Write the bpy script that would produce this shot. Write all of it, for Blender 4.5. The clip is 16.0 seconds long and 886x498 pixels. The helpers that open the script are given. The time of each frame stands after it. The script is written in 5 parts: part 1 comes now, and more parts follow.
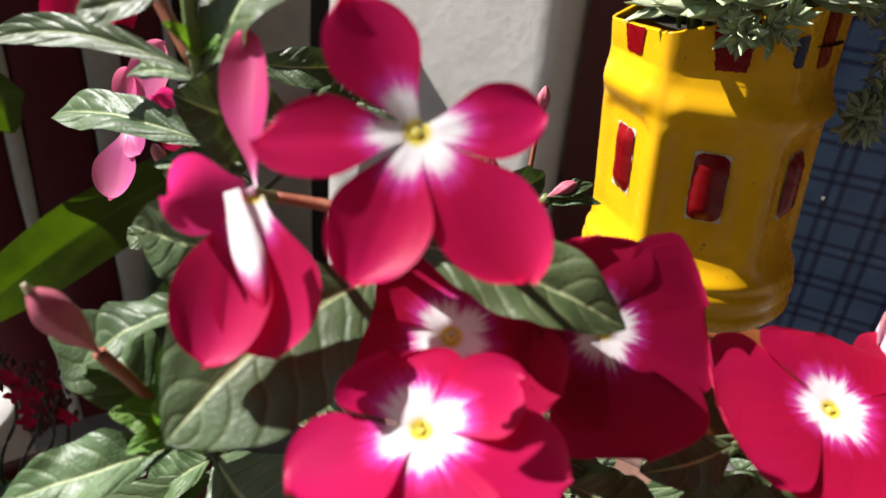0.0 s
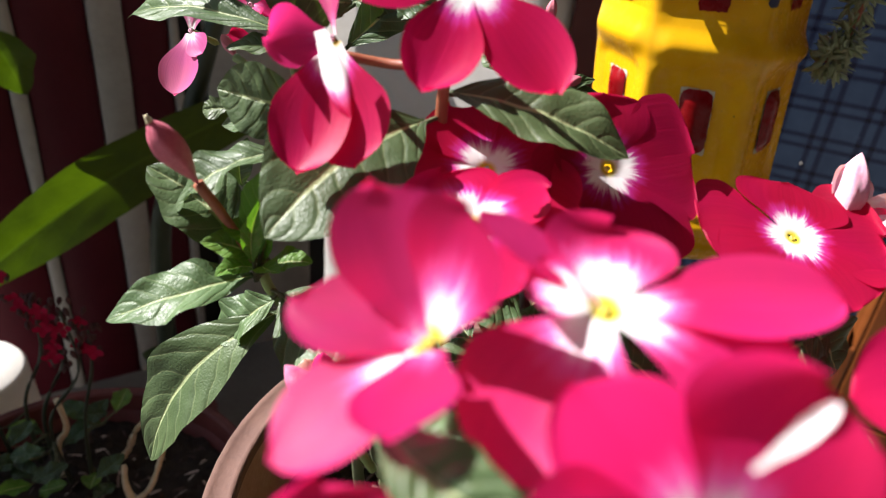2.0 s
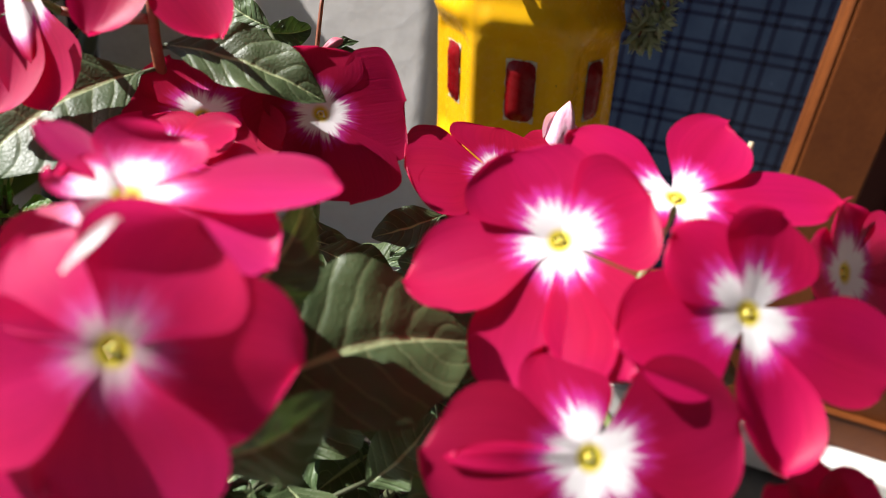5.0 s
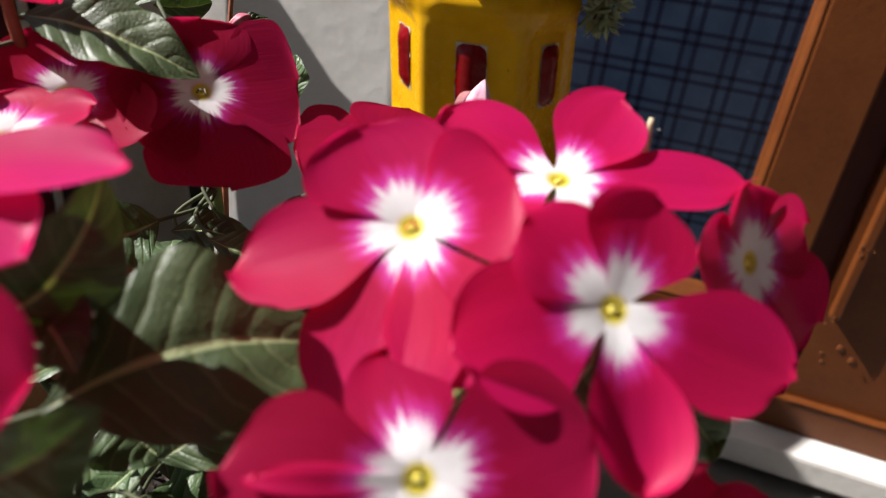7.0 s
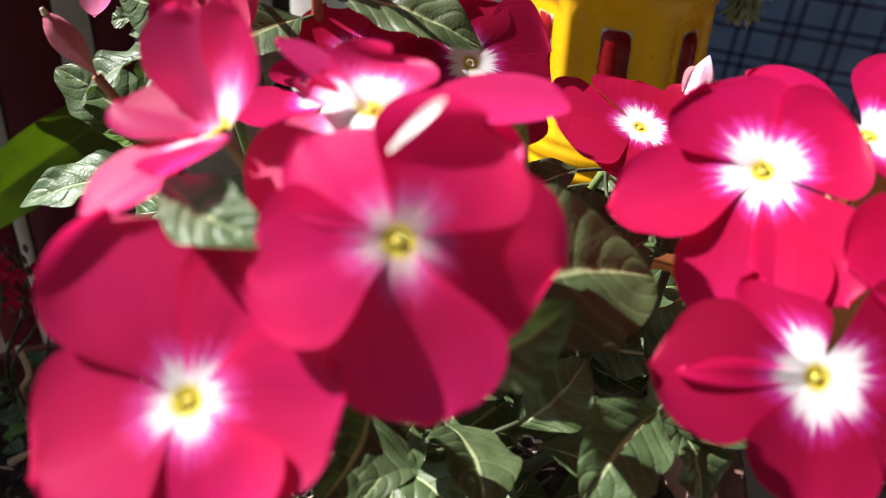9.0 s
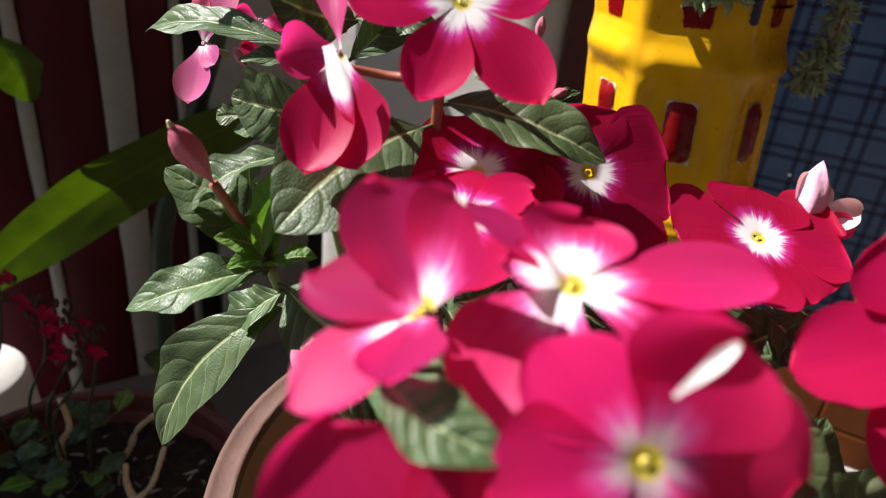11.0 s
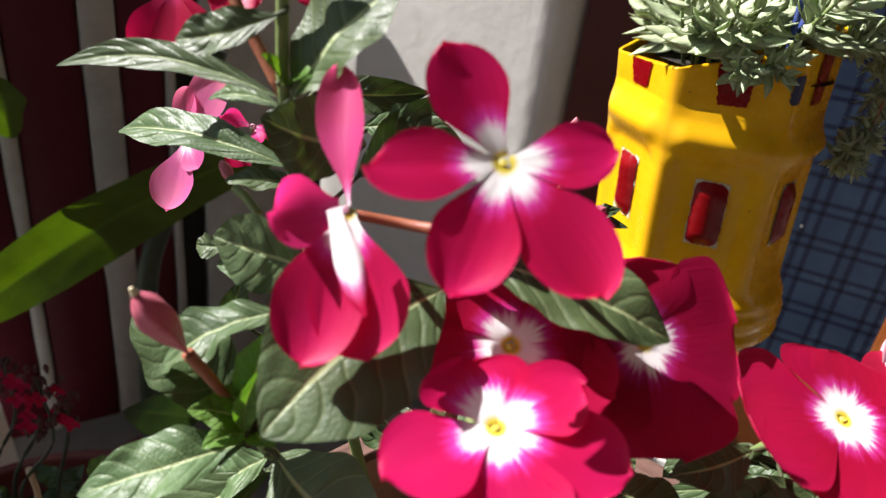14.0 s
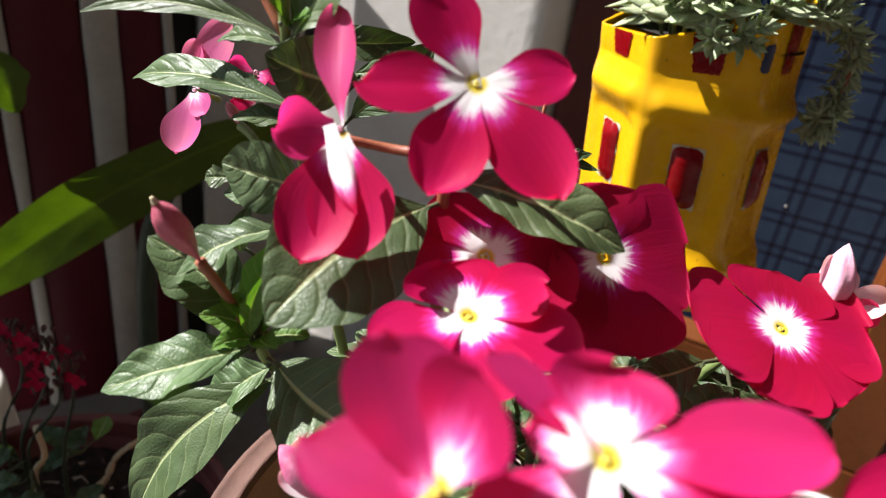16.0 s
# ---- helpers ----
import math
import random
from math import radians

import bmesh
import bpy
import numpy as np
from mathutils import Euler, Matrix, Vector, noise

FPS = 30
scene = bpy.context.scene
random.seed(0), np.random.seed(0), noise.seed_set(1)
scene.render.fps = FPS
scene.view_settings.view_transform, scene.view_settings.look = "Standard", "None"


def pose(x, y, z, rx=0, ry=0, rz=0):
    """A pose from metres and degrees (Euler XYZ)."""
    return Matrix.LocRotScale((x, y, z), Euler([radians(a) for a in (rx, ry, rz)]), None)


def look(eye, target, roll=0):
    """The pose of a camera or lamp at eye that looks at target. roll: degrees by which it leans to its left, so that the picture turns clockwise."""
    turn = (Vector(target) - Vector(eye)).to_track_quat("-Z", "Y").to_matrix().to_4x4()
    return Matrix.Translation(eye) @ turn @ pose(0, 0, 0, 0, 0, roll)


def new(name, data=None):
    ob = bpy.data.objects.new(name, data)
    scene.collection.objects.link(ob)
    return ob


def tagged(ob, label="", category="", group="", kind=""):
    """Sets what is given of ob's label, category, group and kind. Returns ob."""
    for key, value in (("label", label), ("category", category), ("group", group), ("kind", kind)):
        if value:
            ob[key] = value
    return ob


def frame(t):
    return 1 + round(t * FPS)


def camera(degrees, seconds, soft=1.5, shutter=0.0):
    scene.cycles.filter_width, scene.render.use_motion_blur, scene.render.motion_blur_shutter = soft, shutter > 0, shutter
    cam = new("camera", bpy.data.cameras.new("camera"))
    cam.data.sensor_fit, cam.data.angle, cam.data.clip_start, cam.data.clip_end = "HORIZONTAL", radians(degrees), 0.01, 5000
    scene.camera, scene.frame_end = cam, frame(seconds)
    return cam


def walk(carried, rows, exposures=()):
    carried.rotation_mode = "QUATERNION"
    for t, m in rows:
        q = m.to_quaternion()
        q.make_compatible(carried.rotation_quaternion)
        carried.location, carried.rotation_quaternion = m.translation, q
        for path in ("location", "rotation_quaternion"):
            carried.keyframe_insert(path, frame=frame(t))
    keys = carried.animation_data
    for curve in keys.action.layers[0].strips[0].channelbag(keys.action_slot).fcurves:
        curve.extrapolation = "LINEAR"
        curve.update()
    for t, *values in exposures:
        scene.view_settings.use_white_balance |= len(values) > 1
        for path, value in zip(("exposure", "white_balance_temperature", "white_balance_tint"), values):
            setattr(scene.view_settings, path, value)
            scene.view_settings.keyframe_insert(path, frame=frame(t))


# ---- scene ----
cam = camera(65.2, 16.0, 0.9)
cam.data.dof.use_dof = True
cam.data.dof.focus_distance = 0.235
cam.data.dof.aperture_fstop = 15.0
METRES, EYE, TILT, LEAN, TURN = 0.35, 0.42, -28.5, -4.7, 0.0
ROWS = [
    (0.0, 0.0, 0.0, 0.0, 0.0, 0.0, -0.0),
    (0.5, -0.0135, -0.0108, -0.0164, -0.46, -0.33, -0.28),
    (1.0, -0.0341, -0.0357, -0.034, -0.66, -0.19, -0.23),
    (1.5, -0.0414, -0.0605, -0.0669, -0.97, -0.37, -0.16),
    (2.0, -0.0344, -0.0864, -0.0956, -1.19, -0.61, 0.17),
    (2.5, -0.0174, -0.1085, -0.1167, -1.44, -0.84, 0.36),
    (3.0, -0.011, -0.1217, -0.1389, -1.58, -1.44, 0.49),
    (3.5, 0.027, -0.1366, -0.1565, -2.87, -1.99, 0.66),
    (4.0, 0.0699, -0.153, -0.1508, -3.68, -1.3, 1.18),
    (4.5, 0.1046, -0.1541, -0.1486, -4.75, -1.31, 1.28),
    (5.0, 0.1292, -0.1458, -0.1385, -5.42, -1.32, 1.71),
    (7.5, 0.2079, -0.1075, -0.147, -5.9, -2.04, 1.92),
    (8.0, 0.169, -0.1203, -0.1532, -5.06, -2.15, 2.01),
    (8.5, 0.1097, -0.1353, -0.1651, -3.6, -2.16, 1.63),
    (9.0, 0.0451, -0.1465, -0.1687, -2.32, -2.08, 0.76),
    (11.5, -0.0323, -0.118, -0.0772, -1.4, 0.93, -0.31),
    (12.0, -0.0289, -0.1037, -0.0488, -1.3, 1.22, -0.42),
    (12.5, -0.0318, -0.0873, -0.0346, -1.79, 1.03, -0.85),
    (13.0, -0.0425, -0.068, -0.0204, -2.05, 1.54, -1.37),
    (13.5, -0.0472, -0.0495, -0.0118, -1.96, 1.36, -1.36),
    (14.0, -0.0528, -0.0386, -0.0009, -2.08, 1.38, -1.51),
    (14.5, -0.0576, -0.0352, 0.0062, -2.14, 1.4, -1.78),
    (15.0, -0.06, -0.0394, 0.0041, -2.09, 1.5, -1.79),
    (15.5, -0.0523, -0.0603, -0.0157, -2.33, 1.21, -1.85),
    (16.0, -0.0442, -0.0932, -0.0495, -2.4, 0.73, -1.77),
]
walk(cam, [(t, pose(0, 0, EYE, TILT, LEAN, TURN) @ pose(METRES * x, METRES * y, METRES * z, 90 + pitch, roll, yaw)) for t, x, y, z, yaw, pitch, roll in ROWS],
     exposures=[(0, 1.15), (1.0, 1.2), (1.5, 1.22), (2.0, 1.33), (2.5, 0.8), (3.0, 0.84), (3.5, 0.82), (4.0, 1.09), (4.5, 1.11), (5.0, 1.08), (7.3, 0.72), (8.0, 0.53), (8.5, 1.2), (9.0, 1.28), (11.3, 0.96), (12, 1.18), (12.5, 1.2), (13, 1.24), (16, 1.25)])

# ---- light ----
SUN = Vector((-0.968, 0.25, 0.95)).normalized()
world = bpy.data.worlds.new("sky")
scene.world = world
world.use_nodes = True
wn = world.node_tree
sky = wn.nodes.new("ShaderNodeTexSky")
sky.sky_type = "NISHITA"
sky.sun_disc = False
sky.sun_elevation = math.asin(SUN.z)
sky.sun_rotation = math.atan2(SUN.x, SUN.y)
wn.nodes["Background"].inputs[1].default_value = 0.046
wn.links.new(sky.outputs[0], wn.nodes["Background"].inputs[0])
sun = new("sun", bpy.data.lights.new("sun", "SUN"))
sun.data.energy = 5.0
sun.data.angle = radians(0.5)
sun.data.color = (1.0, 0.955, 0.94)
sun.matrix_world = look(SUN * 5, (0, 0, 0))


# ---- materials ----
class Mat:
    """A node material with a principled surface and short ways to add nodes."""

    def __init__(self, name, rough=0.6, metal=0.0, spec=0.5):
        self.m = bpy.data.materials.new(name)
        self.m.use_nodes = True
        self.t = self.m.node_tree
        self.b = self.t.nodes["Principled BSDF"]
        self.out = self.t.nodes["Material Output"]
        self.b.inputs["Roughness"].default_value = rough
        self.b.inputs["Metallic"].default_value = metal
        self.b.inputs["Specular IOR Level"].default_value = spec

    def n(self, kind, operation=None, blend_type=None):
        node = self.t.nodes.new("ShaderNode" + kind)
        if operation:
            node.operation = operation
        if blend_type:
            node.blend_type = blend_type
        return node

    def put(self, sock, v):
        if isinstance(v, bpy.types.NodeSocket):
            self.t.links.new(v, sock)
        elif hasattr(v, "__len__") and len(v) == 3 and sock.type == "RGBA":
            sock.default_value = (*v, 1)
        else:
            sock.default_value = v

    def math(self, op, a, b=0.0, c=None):
        node = self.n("Math", operation=op)
        self.put(node.inputs[0], a)
        self.put(node.inputs[1], b)
        if c is not None:
            self.put(node.inputs[2], c)
        return node.outputs[0]

    def mix(self, f, a, b, kind="MIX"):
        node = self.n("MixRGB", blend_type=kind)
        for s, v in zip(node.inputs, (f, a, b)):
            self.put(s, v)
        return node.outputs[0]

    def ramp(self, f, *stops):
        node = self.n("ValToRGB")
        el = node.color_ramp.elements
        while len(el) < len(stops):
            el.new(0.5)
        for e, (p, c) in zip(el, stops):
            e.position = p
            e.color = (*c, 1) if hasattr(c, "__len__") else (c, c, c, 1)
        self.put(node.inputs[0], f)
        return node.outputs[0]

    def noise(self, scale, detail=3.0, rough=0.55, vec=None, dist=0.0):
        node = self.n("TexNoise")
        node.inputs["Scale"].default_value = scale
        node.inputs["Detail"].default_value = detail
        node.inputs["Roughness"].default_value = rough
        node.inputs["Distortion"].default_value = dist
        self.put(node.inputs["Vector"], vec if vec is not None else self.coord())
        return node.outputs[0]

    def coord(self, which="Object"):
        return self.n("TexCoord").outputs[which]

    def uv(self):
        node = self.n("SeparateXYZ")
        self.put(node.inputs[0], self.coord("UV"))
        return node.outputs[0], node.outputs[1]

    def xyz(self):
        node = self.n("SeparateXYZ")
        self.put(node.inputs[0], self.coord())
        return node.outputs[0], node.outputs[1], node.outputs[2]

    def rand(self):
        return self.n("ObjectInfo").outputs["Random"]

    def bump(self, h, strength=0.3, dist=0.001):
        node = self.n("Bump")
        node.inputs["Strength"].default_value = strength
        node.inputs["Distance"].default_value = dist
        self.put(node.inputs["Height"], h)
        self.put(self.b.inputs["Normal"], node.outputs[0])
        return node.outputs[0]

    def base(self, c):
        self.put(self.b.inputs["Base Color"], c)

    def rough(self, v):
        self.put(self.b.inputs["Roughness"], v)

    def thin(self, colour, amount):
        """Lets light through a thin blade."""
        tr = self.n("BsdfTranslucent")
        self.put(tr.inputs[0], colour)
        mx = self.n("MixShader")
        self.put(mx.inputs[0], amount)
        self.t.links.new(self.b.outputs[0], mx.inputs[1])
        self.t.links.new(tr.outputs[0], mx.inputs[2])
        self.t.links.new(mx.outputs[0], self.out.inputs[0])


def petal_material(name, deep, fringe, white_to=7.3, eyed=True, clear=0.48, pale=(0.95, 0.93, 0.93)):
    """UV: x is millimetres from the flower's middle over 25, y runs across the petal."""
    k = Mat(name, rough=0.42, spec=0.22)
    u, v = k.uv()
    mm = k.math("MULTIPLY", u, 25.0)
    comb = k.n("CombineXYZ")
    k.put(comb.inputs[0], k.math("MULTIPLY", u, 0.9))
    k.put(comb.inputs[1], k.math("MULTIPLY", v, 9.0))
    k.put(comb.inputs[2], k.math("MULTIPLY", k.rand(), 40.0))
    streak = k.noise(1.5, 3.0, 0.65, comb.outputs[0])
    jag = k.math("MULTIPLY_ADD", streak, 7.5, -3.75)
    edge = k.math("MULTIPLY", k.math("MULTIPLY", v, v), 2.4)
    d = k.math("ADD", k.math("ADD", mm, jag), edge)
    col = k.ramp(k.math("DIVIDE", d, 25.0), (0.0, pale), ((white_to - 1.0) / 25, pale),
                 ((white_to + 1.0) / 25, fringe), ((white_to + 3.8) / 25, deep), (1.0, deep))
    eye = k.ramp(k.math("DIVIDE", mm, 4.0), (0.0, 1.0), (0.4, 1.0), (0.68, 0.0))
    if eyed:
        col = k.mix(eye, col, (0.75, 0.62, 0.05))
    away = k.ramp(k.math("DIVIDE", d, 25.0), ((white_to + 0.5) / 25, 0.0), ((white_to + 4.5) / 25, 1.0))
    fine = k.noise(3.0, 4.0, 0.6, comb.outputs[0])
    col = k.mix(k.math("MULTIPLY_ADD", away, 0.2, 0.06), col, k.ramp(fine, (0.25, (0.82, 0.82, 0.82)), (0.6, (1, 1, 1))), "MULTIPLY")
    rim = k.ramp(k.math("DIVIDE", mm, 25.0), (0.5, 0.0), (0.95, 0.45))
    col = k.mix(rim, col, k.mix(1.0, col, (1.08, 1.6, 1.2), "MULTIPLY"))
    veins = k.n("CombineXYZ")
    k.put(veins.inputs[0], k.math("MULTIPLY", u, 0.5))
    k.put(veins.inputs[1], k.math("MULTIPLY", v, 18.0))
    k.put(veins.inputs[2], k.math("MULTIPLY", k.rand(), 70.0))
    vein = k.noise(1.5, 2.0, 0.5, veins.outputs[0])
    col = k.mix(k.math("MULTIPLY_ADD", away, 0.28, 0.08), col, k.ramp(vein, (0.3, (0.8, 0.72, 0.76)), (0.62, (1.05, 1.05, 1.05))), "MULTIPLY")
    blush = k.noise(45.0, 2.0, 0.5)
    col = k.mix(k.math("MULTIPLY", k.ramp(blush, (0.35, 0.0), (0.65, 0.8)), away), col, k.mix(1.0, col, (1.06, 1.4, 0.75), "MULTIPLY"))
    k.base(col)
    k.thin(k.mix(1.0, col, (1.12, 0.92, 0.94), "MULTIPLY"), k.math("MULTIPLY_ADD", away, clear - 0.2, 0.2))
    k.bump(k.math("ADD", fine, k.math("MULTIPLY", vein, 0.8)), 0.16, 0.0005)
    return k.m


def leaf_material(name, dark, light, rib, clear=0.1, gloss=0.47, net=900.0, spec=0.36):
    """UV: x runs along the blade, y across it (-1 to 1)."""
    k = Mat(name, rough=gloss, spec=spec)
    u, v = k.uv()
    av = k.math("ABSOLUTE", v)
    wander = k.noise(90.0, 2.0)
    ribs = k.ramp(k.math("MULTIPLY_ADD", u, 0.03, av), (0.0, 1.0), (0.04, 1.0), (0.085, 0.0))
    bend = k.math("MULTIPLY", k.math("POWER", av, 1.4), 0.2)
    side_off = k.math("MULTIPLY", k.math("GREATER_THAN", v, 0.0), 0.5)
    ph = k.math("ADD", k.math("ADD", k.math("MULTIPLY", k.math("SUBTRACT", u, bend), 7.5), side_off), k.math("MULTIPLY", wander, 0.7))
    tri = k.math("ABSOLUTE", k.math("SUBTRACT", k.math("FRACT", ph), 0.5))
    side = k.ramp(tri, (0.0, 0.26), (0.02, 0.2), (0.055, 0.0))
    big = k.noise(38.0, 3.0)
    mottle = k.noise(420.0, 4.0, 0.65)
    cells = k.n("TexVoronoi")
    cells.feature = "DISTANCE_TO_EDGE"
    cells.inputs["Scale"].default_value = net
    k.put(cells.inputs["Vector"], k.coord())
    web = k.ramp(cells.outputs["Distance"], (0.0, 0.0), (0.28, 1.0))
    col = k.mix(k.ramp(big, (0.3, 0.0), (0.7, 1.0)), dark, light)
    col = k.mix(0.3, col, k.ramp(mottle, (0.3, (0.68, 0.7, 0.66)), (0.75, (1.1, 1.1, 1.05))), "MULTIPLY")
    hue = k.n("HueSaturation")
    k.put(hue.inputs["Value"], k.math("MULTIPLY_ADD", k.rand(), 0.4, 0.8))
    k.put(hue.inputs["Hue"], k.math("MULTIPLY_ADD", k.rand(), 0.03, 0.485))
    k.put(hue.inputs["Color"], col)
    col = k.mix(side, hue.outputs[0], rib)
    col = k.mix(ribs, col, rib)
    k.base(col)
    k.rough(k.math("MULTIPLY_ADD", mottle, 0.2, gloss - 0.1))
    k.thin(k.mix(1.0, col, (1.25, 1.5, 0.35), "MULTIPLY"), clear)
    h = k.math("ADD", k.math("MULTIPLY", k.math("MINIMUM", tri, 0.2), 1.6), k.math("ADD", k.math("MULTIPLY", web, 0.1), k.math("MULTIPLY", mottle, 0.08)))
    k.bump(k.math("SUBTRACT", h, k.math("MULTIPLY", ribs, 0.35)), 0.55, 0.0009)
    return k.m


def plain_material(name, a, b, scale, rough=0.6, bump=0.2, bump_dist=0.001, fine=None, spec=0.5):
    """Two tones in blotches with a fine grain on top."""
    k = Mat(name, rough=rough, spec=spec)
    n1, n2 = k.noise(scale, 4.0), k.noise(fine or scale * 7, 5.0, 0.65)
    f = k.math("ADD", k.math("MULTIPLY", n1, 0.65), k.math("MULTIPLY", n2, 0.35))
    k.base(k.ramp(f, (0.32, a), (0.68, b)))
    k.rough(k.math("MULTIPLY_ADD", n2, 0.2, rough - 0.1))
    k.bump(n2, bump, bump_dist)
    return k.m


M_PETAL = petal_material("crimson petal", (0.6, 0.007, 0.108), (0.68, 0.045, 0.38))
M_PETAL_SMALL = petal_material("crimson petal with a small white eye", (0.65, 0.012, 0.14), (0.68, 0.06, 0.36), 4.8)
# Shade on the white eye is put in as dull pink; petals brightened for sun.
M_PETAL_DIM_EYE = petal_material("crimson petal with its eye dimmed for shade", (0.75, 0.016, 0.17), (0.75, 0.1, 0.38), 4.6, pale=(0.74, 0.52, 0.56))
# Lighter copy of the crimson petal; strong sunlight is put into its pink.
M_PETAL_BRIGHT = petal_material("bright pink petal", (0.72, 0.022, 0.19), (0.78, 0.12, 0.44), 7.4)
M_PETAL_BACK = petal_material("back of a bright pink petal", (0.72, 0.03, 0.24), (0.74, 0.1, 0.36), 1.0, False, 0.68)
M_PETAL_CUP = petal_material("bright pink cupped petal", (0.72, 0.022, 0.19), (0.78, 0.12, 0.44), 5.0, clear=0.66)
M_PETAL_ROSE = petal_material("rose pink petal", (0.74, 0.15, 0.42), (0.78, 0.3, 0.5), 3.0, False)
M_PETAL_WHITE = petal_material("petal with a long white blaze", (0.56, 0.004, 0.085), (0.7, 0.12, 0.42), 15.0, False)
M_PETAL_BLAZE = petal_material("petal edge faded to white", (0.84, 0.46, 0.6), (0.88, 0.7, 0.78), 11.0, False, 0.3)
M_PETAL_RED = petal_material("crimson petal with no eye", (0.5, 0.005, 0.08), (0.52, 0.02, 0.14), 1.6, False)
# Darker copy of the crimson petal, with its flowers' shade in the colour.
M_PETAL_SHADED = petal_material("crimson petal darkened for shade", (0.42, 0.006, 0.066), (0.5, 0.03, 0.27), 7.0)
M_PETAL_RICH = petal_material("rich crimson petal", (0.5, 0.006, 0.07), (0.58, 0.035, 0.3), 7.0)
M_PETAL_PALE = petal_material("faded pink petal", (0.66, 0.06, 0.27), (0.72, 0.16, 0.4), 3.0, False)
M_LEAF = leaf_material("vinca leaf", (0.042, 0.074, 0.028), (0.092, 0.139, 0.056), (0.34, 0.4, 0.2), gloss=0.46, spec=0.42)
M_LEAF_YOUNG = leaf_material("young leaf", (0.09, 0.2, 0.03), (0.16, 0.3, 0.06), (0.4, 0.46, 0.22), 0.35)
M_STRAP = leaf_material("broad strap leaf", (0.045, 0.075, 0.005), (0.07, 0.11, 0.008), (0.075, 0.12, 0.012), 0.36, 0.42)
M_SUCC = leaf_material("silver green succulent leaf", (0.42, 0.5, 0.3), (0.62, 0.69, 0.46), (0.62, 0.69, 0.46), 0.18, 0.55)
M_KAL = leaf_material("dark fleshy leaf", (0.02, 0.045, 0.02), (0.05, 0.09, 0.03), (0.06, 0.1, 0.04), 0.1, 0.4)
M_STEM = plain_material("green stem", (0.11, 0.17, 0.05), (0.22, 0.27, 0.09), 60, 0.5)
# Darker copy of M_STEM; shade inside the foliage is put into its colour.
M_STEM_SHADED = plain_material("stem darkened for the shaded interior", (0.04, 0.055, 0.02), (0.09, 0.1, 0.045), 60, 0.7)
M_STEM_RED = plain_material("reddish stem", (0.22, 0.05, 0.03), (0.36, 0.13, 0.06), 80, 0.5)
M_BUD = plain_material("pink bud", (0.42, 0.07, 0.12), (0.62, 0.18, 0.23), 120, 0.5)
M_BUD_WHITE = plain_material("white and pink bud", (0.7, 0.26, 0.42), (0.84, 0.6, 0.67), 150, 0.5)
M_BUD_PINK = plain_material("bright pink bud", (0.62, 0.06, 0.22), (0.8, 0.36, 0.5), 220, 0.5)
M_EYE = plain_material("yellow flower eye", (0.72, 0.56, 0.05), (0.85, 0.76, 0.2), 900, 0.8, spec=0.08)
M_HOLE = plain_material("dark throat", (0.2, 0.12, 0.01), (0.28, 0.17, 0.02), 900, 0.9, spec=0.05)
M_WITHER = plain_material("withered straw tip", (0.5, 0.42, 0.25), (0.68, 0.6, 0.4), 300, 0.8)
M_SOIL = plain_material("dark soil", (0.012, 0.009, 0.007), (0.055, 0.04, 0.028), 120, 0.95, 0.9, 0.004)
litter_mat = Mat("dry plant scraps", rough=0.9)
litter_mat.base(litter_mat.ramp(litter_mat.n("NewGeometry").outputs["Random Per Island"], (0.0, (0.02, 0.014, 0.012)), (0.55, (0.08, 0.05, 0.045)), (0.8, (0.3, 0.24, 0.2)), (1.0, (0.55, 0.48, 0.42))))
M_LITTER = litter_mat.m
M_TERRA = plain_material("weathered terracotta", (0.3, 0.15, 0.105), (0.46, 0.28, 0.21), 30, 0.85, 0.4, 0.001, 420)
# Darker copy of the terracotta; shade on the pot is put into its colour.
M_TERRA_SHADED = plain_material("terracotta darkened for shade", (0.1, 0.05, 0.038), (0.17, 0.09, 0.068), 25, 0.8, 0.4, 0.001, 300)
M_POT_RED = plain_material("dull red pot", (0.09, 0.02, 0.018), (0.16, 0.04, 0.035), 30, 0.6)
M_WOOD = plain_material("brown painted wood", (0.1, 0.026, 0.006), (0.165, 0.048, 0.01), 9, 0.42, 0.35, 0.0012, 160, 0.3)
M_JAMB = plain_material("dark red brown painted wood", (0.07, 0.014, 0.01), (0.1, 0.022, 0.014), 12, 0.5, 0.3, 0.001, 200, 0.25)
M_MAROON = plain_material("maroon painted board", (0.055, 0.004, 0.01), (0.085, 0.008, 0.016), 14, 0.6, 0.3, 0.001, 150, 0.2)
M_WHITE = plain_material("white painted board", (0.26, 0.245, 0.22), (0.38, 0.36, 0.33), 14, 0.6, 0.3, 0.001, 150)
# Kept dark so the unseen walls and roof bounce little light.
M_BLOCKER = plain_material("dull brown of unseen light blockers", (0.1, 0.085, 0.07), (0.15, 0.13, 0.11), 5, 0.9)
M_DRY = plain_material("dark withered flower", (0.03, 0.012, 0.012), (0.08, 0.03, 0.03), 200, 0.8)
M_BLACK = plain_material("black sheet for dark gaps", (0.006, 0.006, 0.007), (0.014, 0.013, 0.014), 20, 0.8)
M_ROPE = plain_material("blue nylon cord", (0.006, 0.018, 0.11), (0.018, 0.05, 0.26), 700, 0.5, 0.6, 0.0005)
M_NAVY = plain_material("navy paint smear", (0.008, 0.01, 0.04), (0.015, 0.02, 0.08), 300, 0.5)
M_FLOOR = plain_material("dark grey cement", (0.1, 0.095, 0.085), (0.19, 0.18, 0.16), 7, 0.85, 0.4, 0.002, 180)
M_DARK_STALK = plain_material("dark green stalk", (0.012, 0.022, 0.012), (0.03, 0.045, 0.02), 30, 0.5)
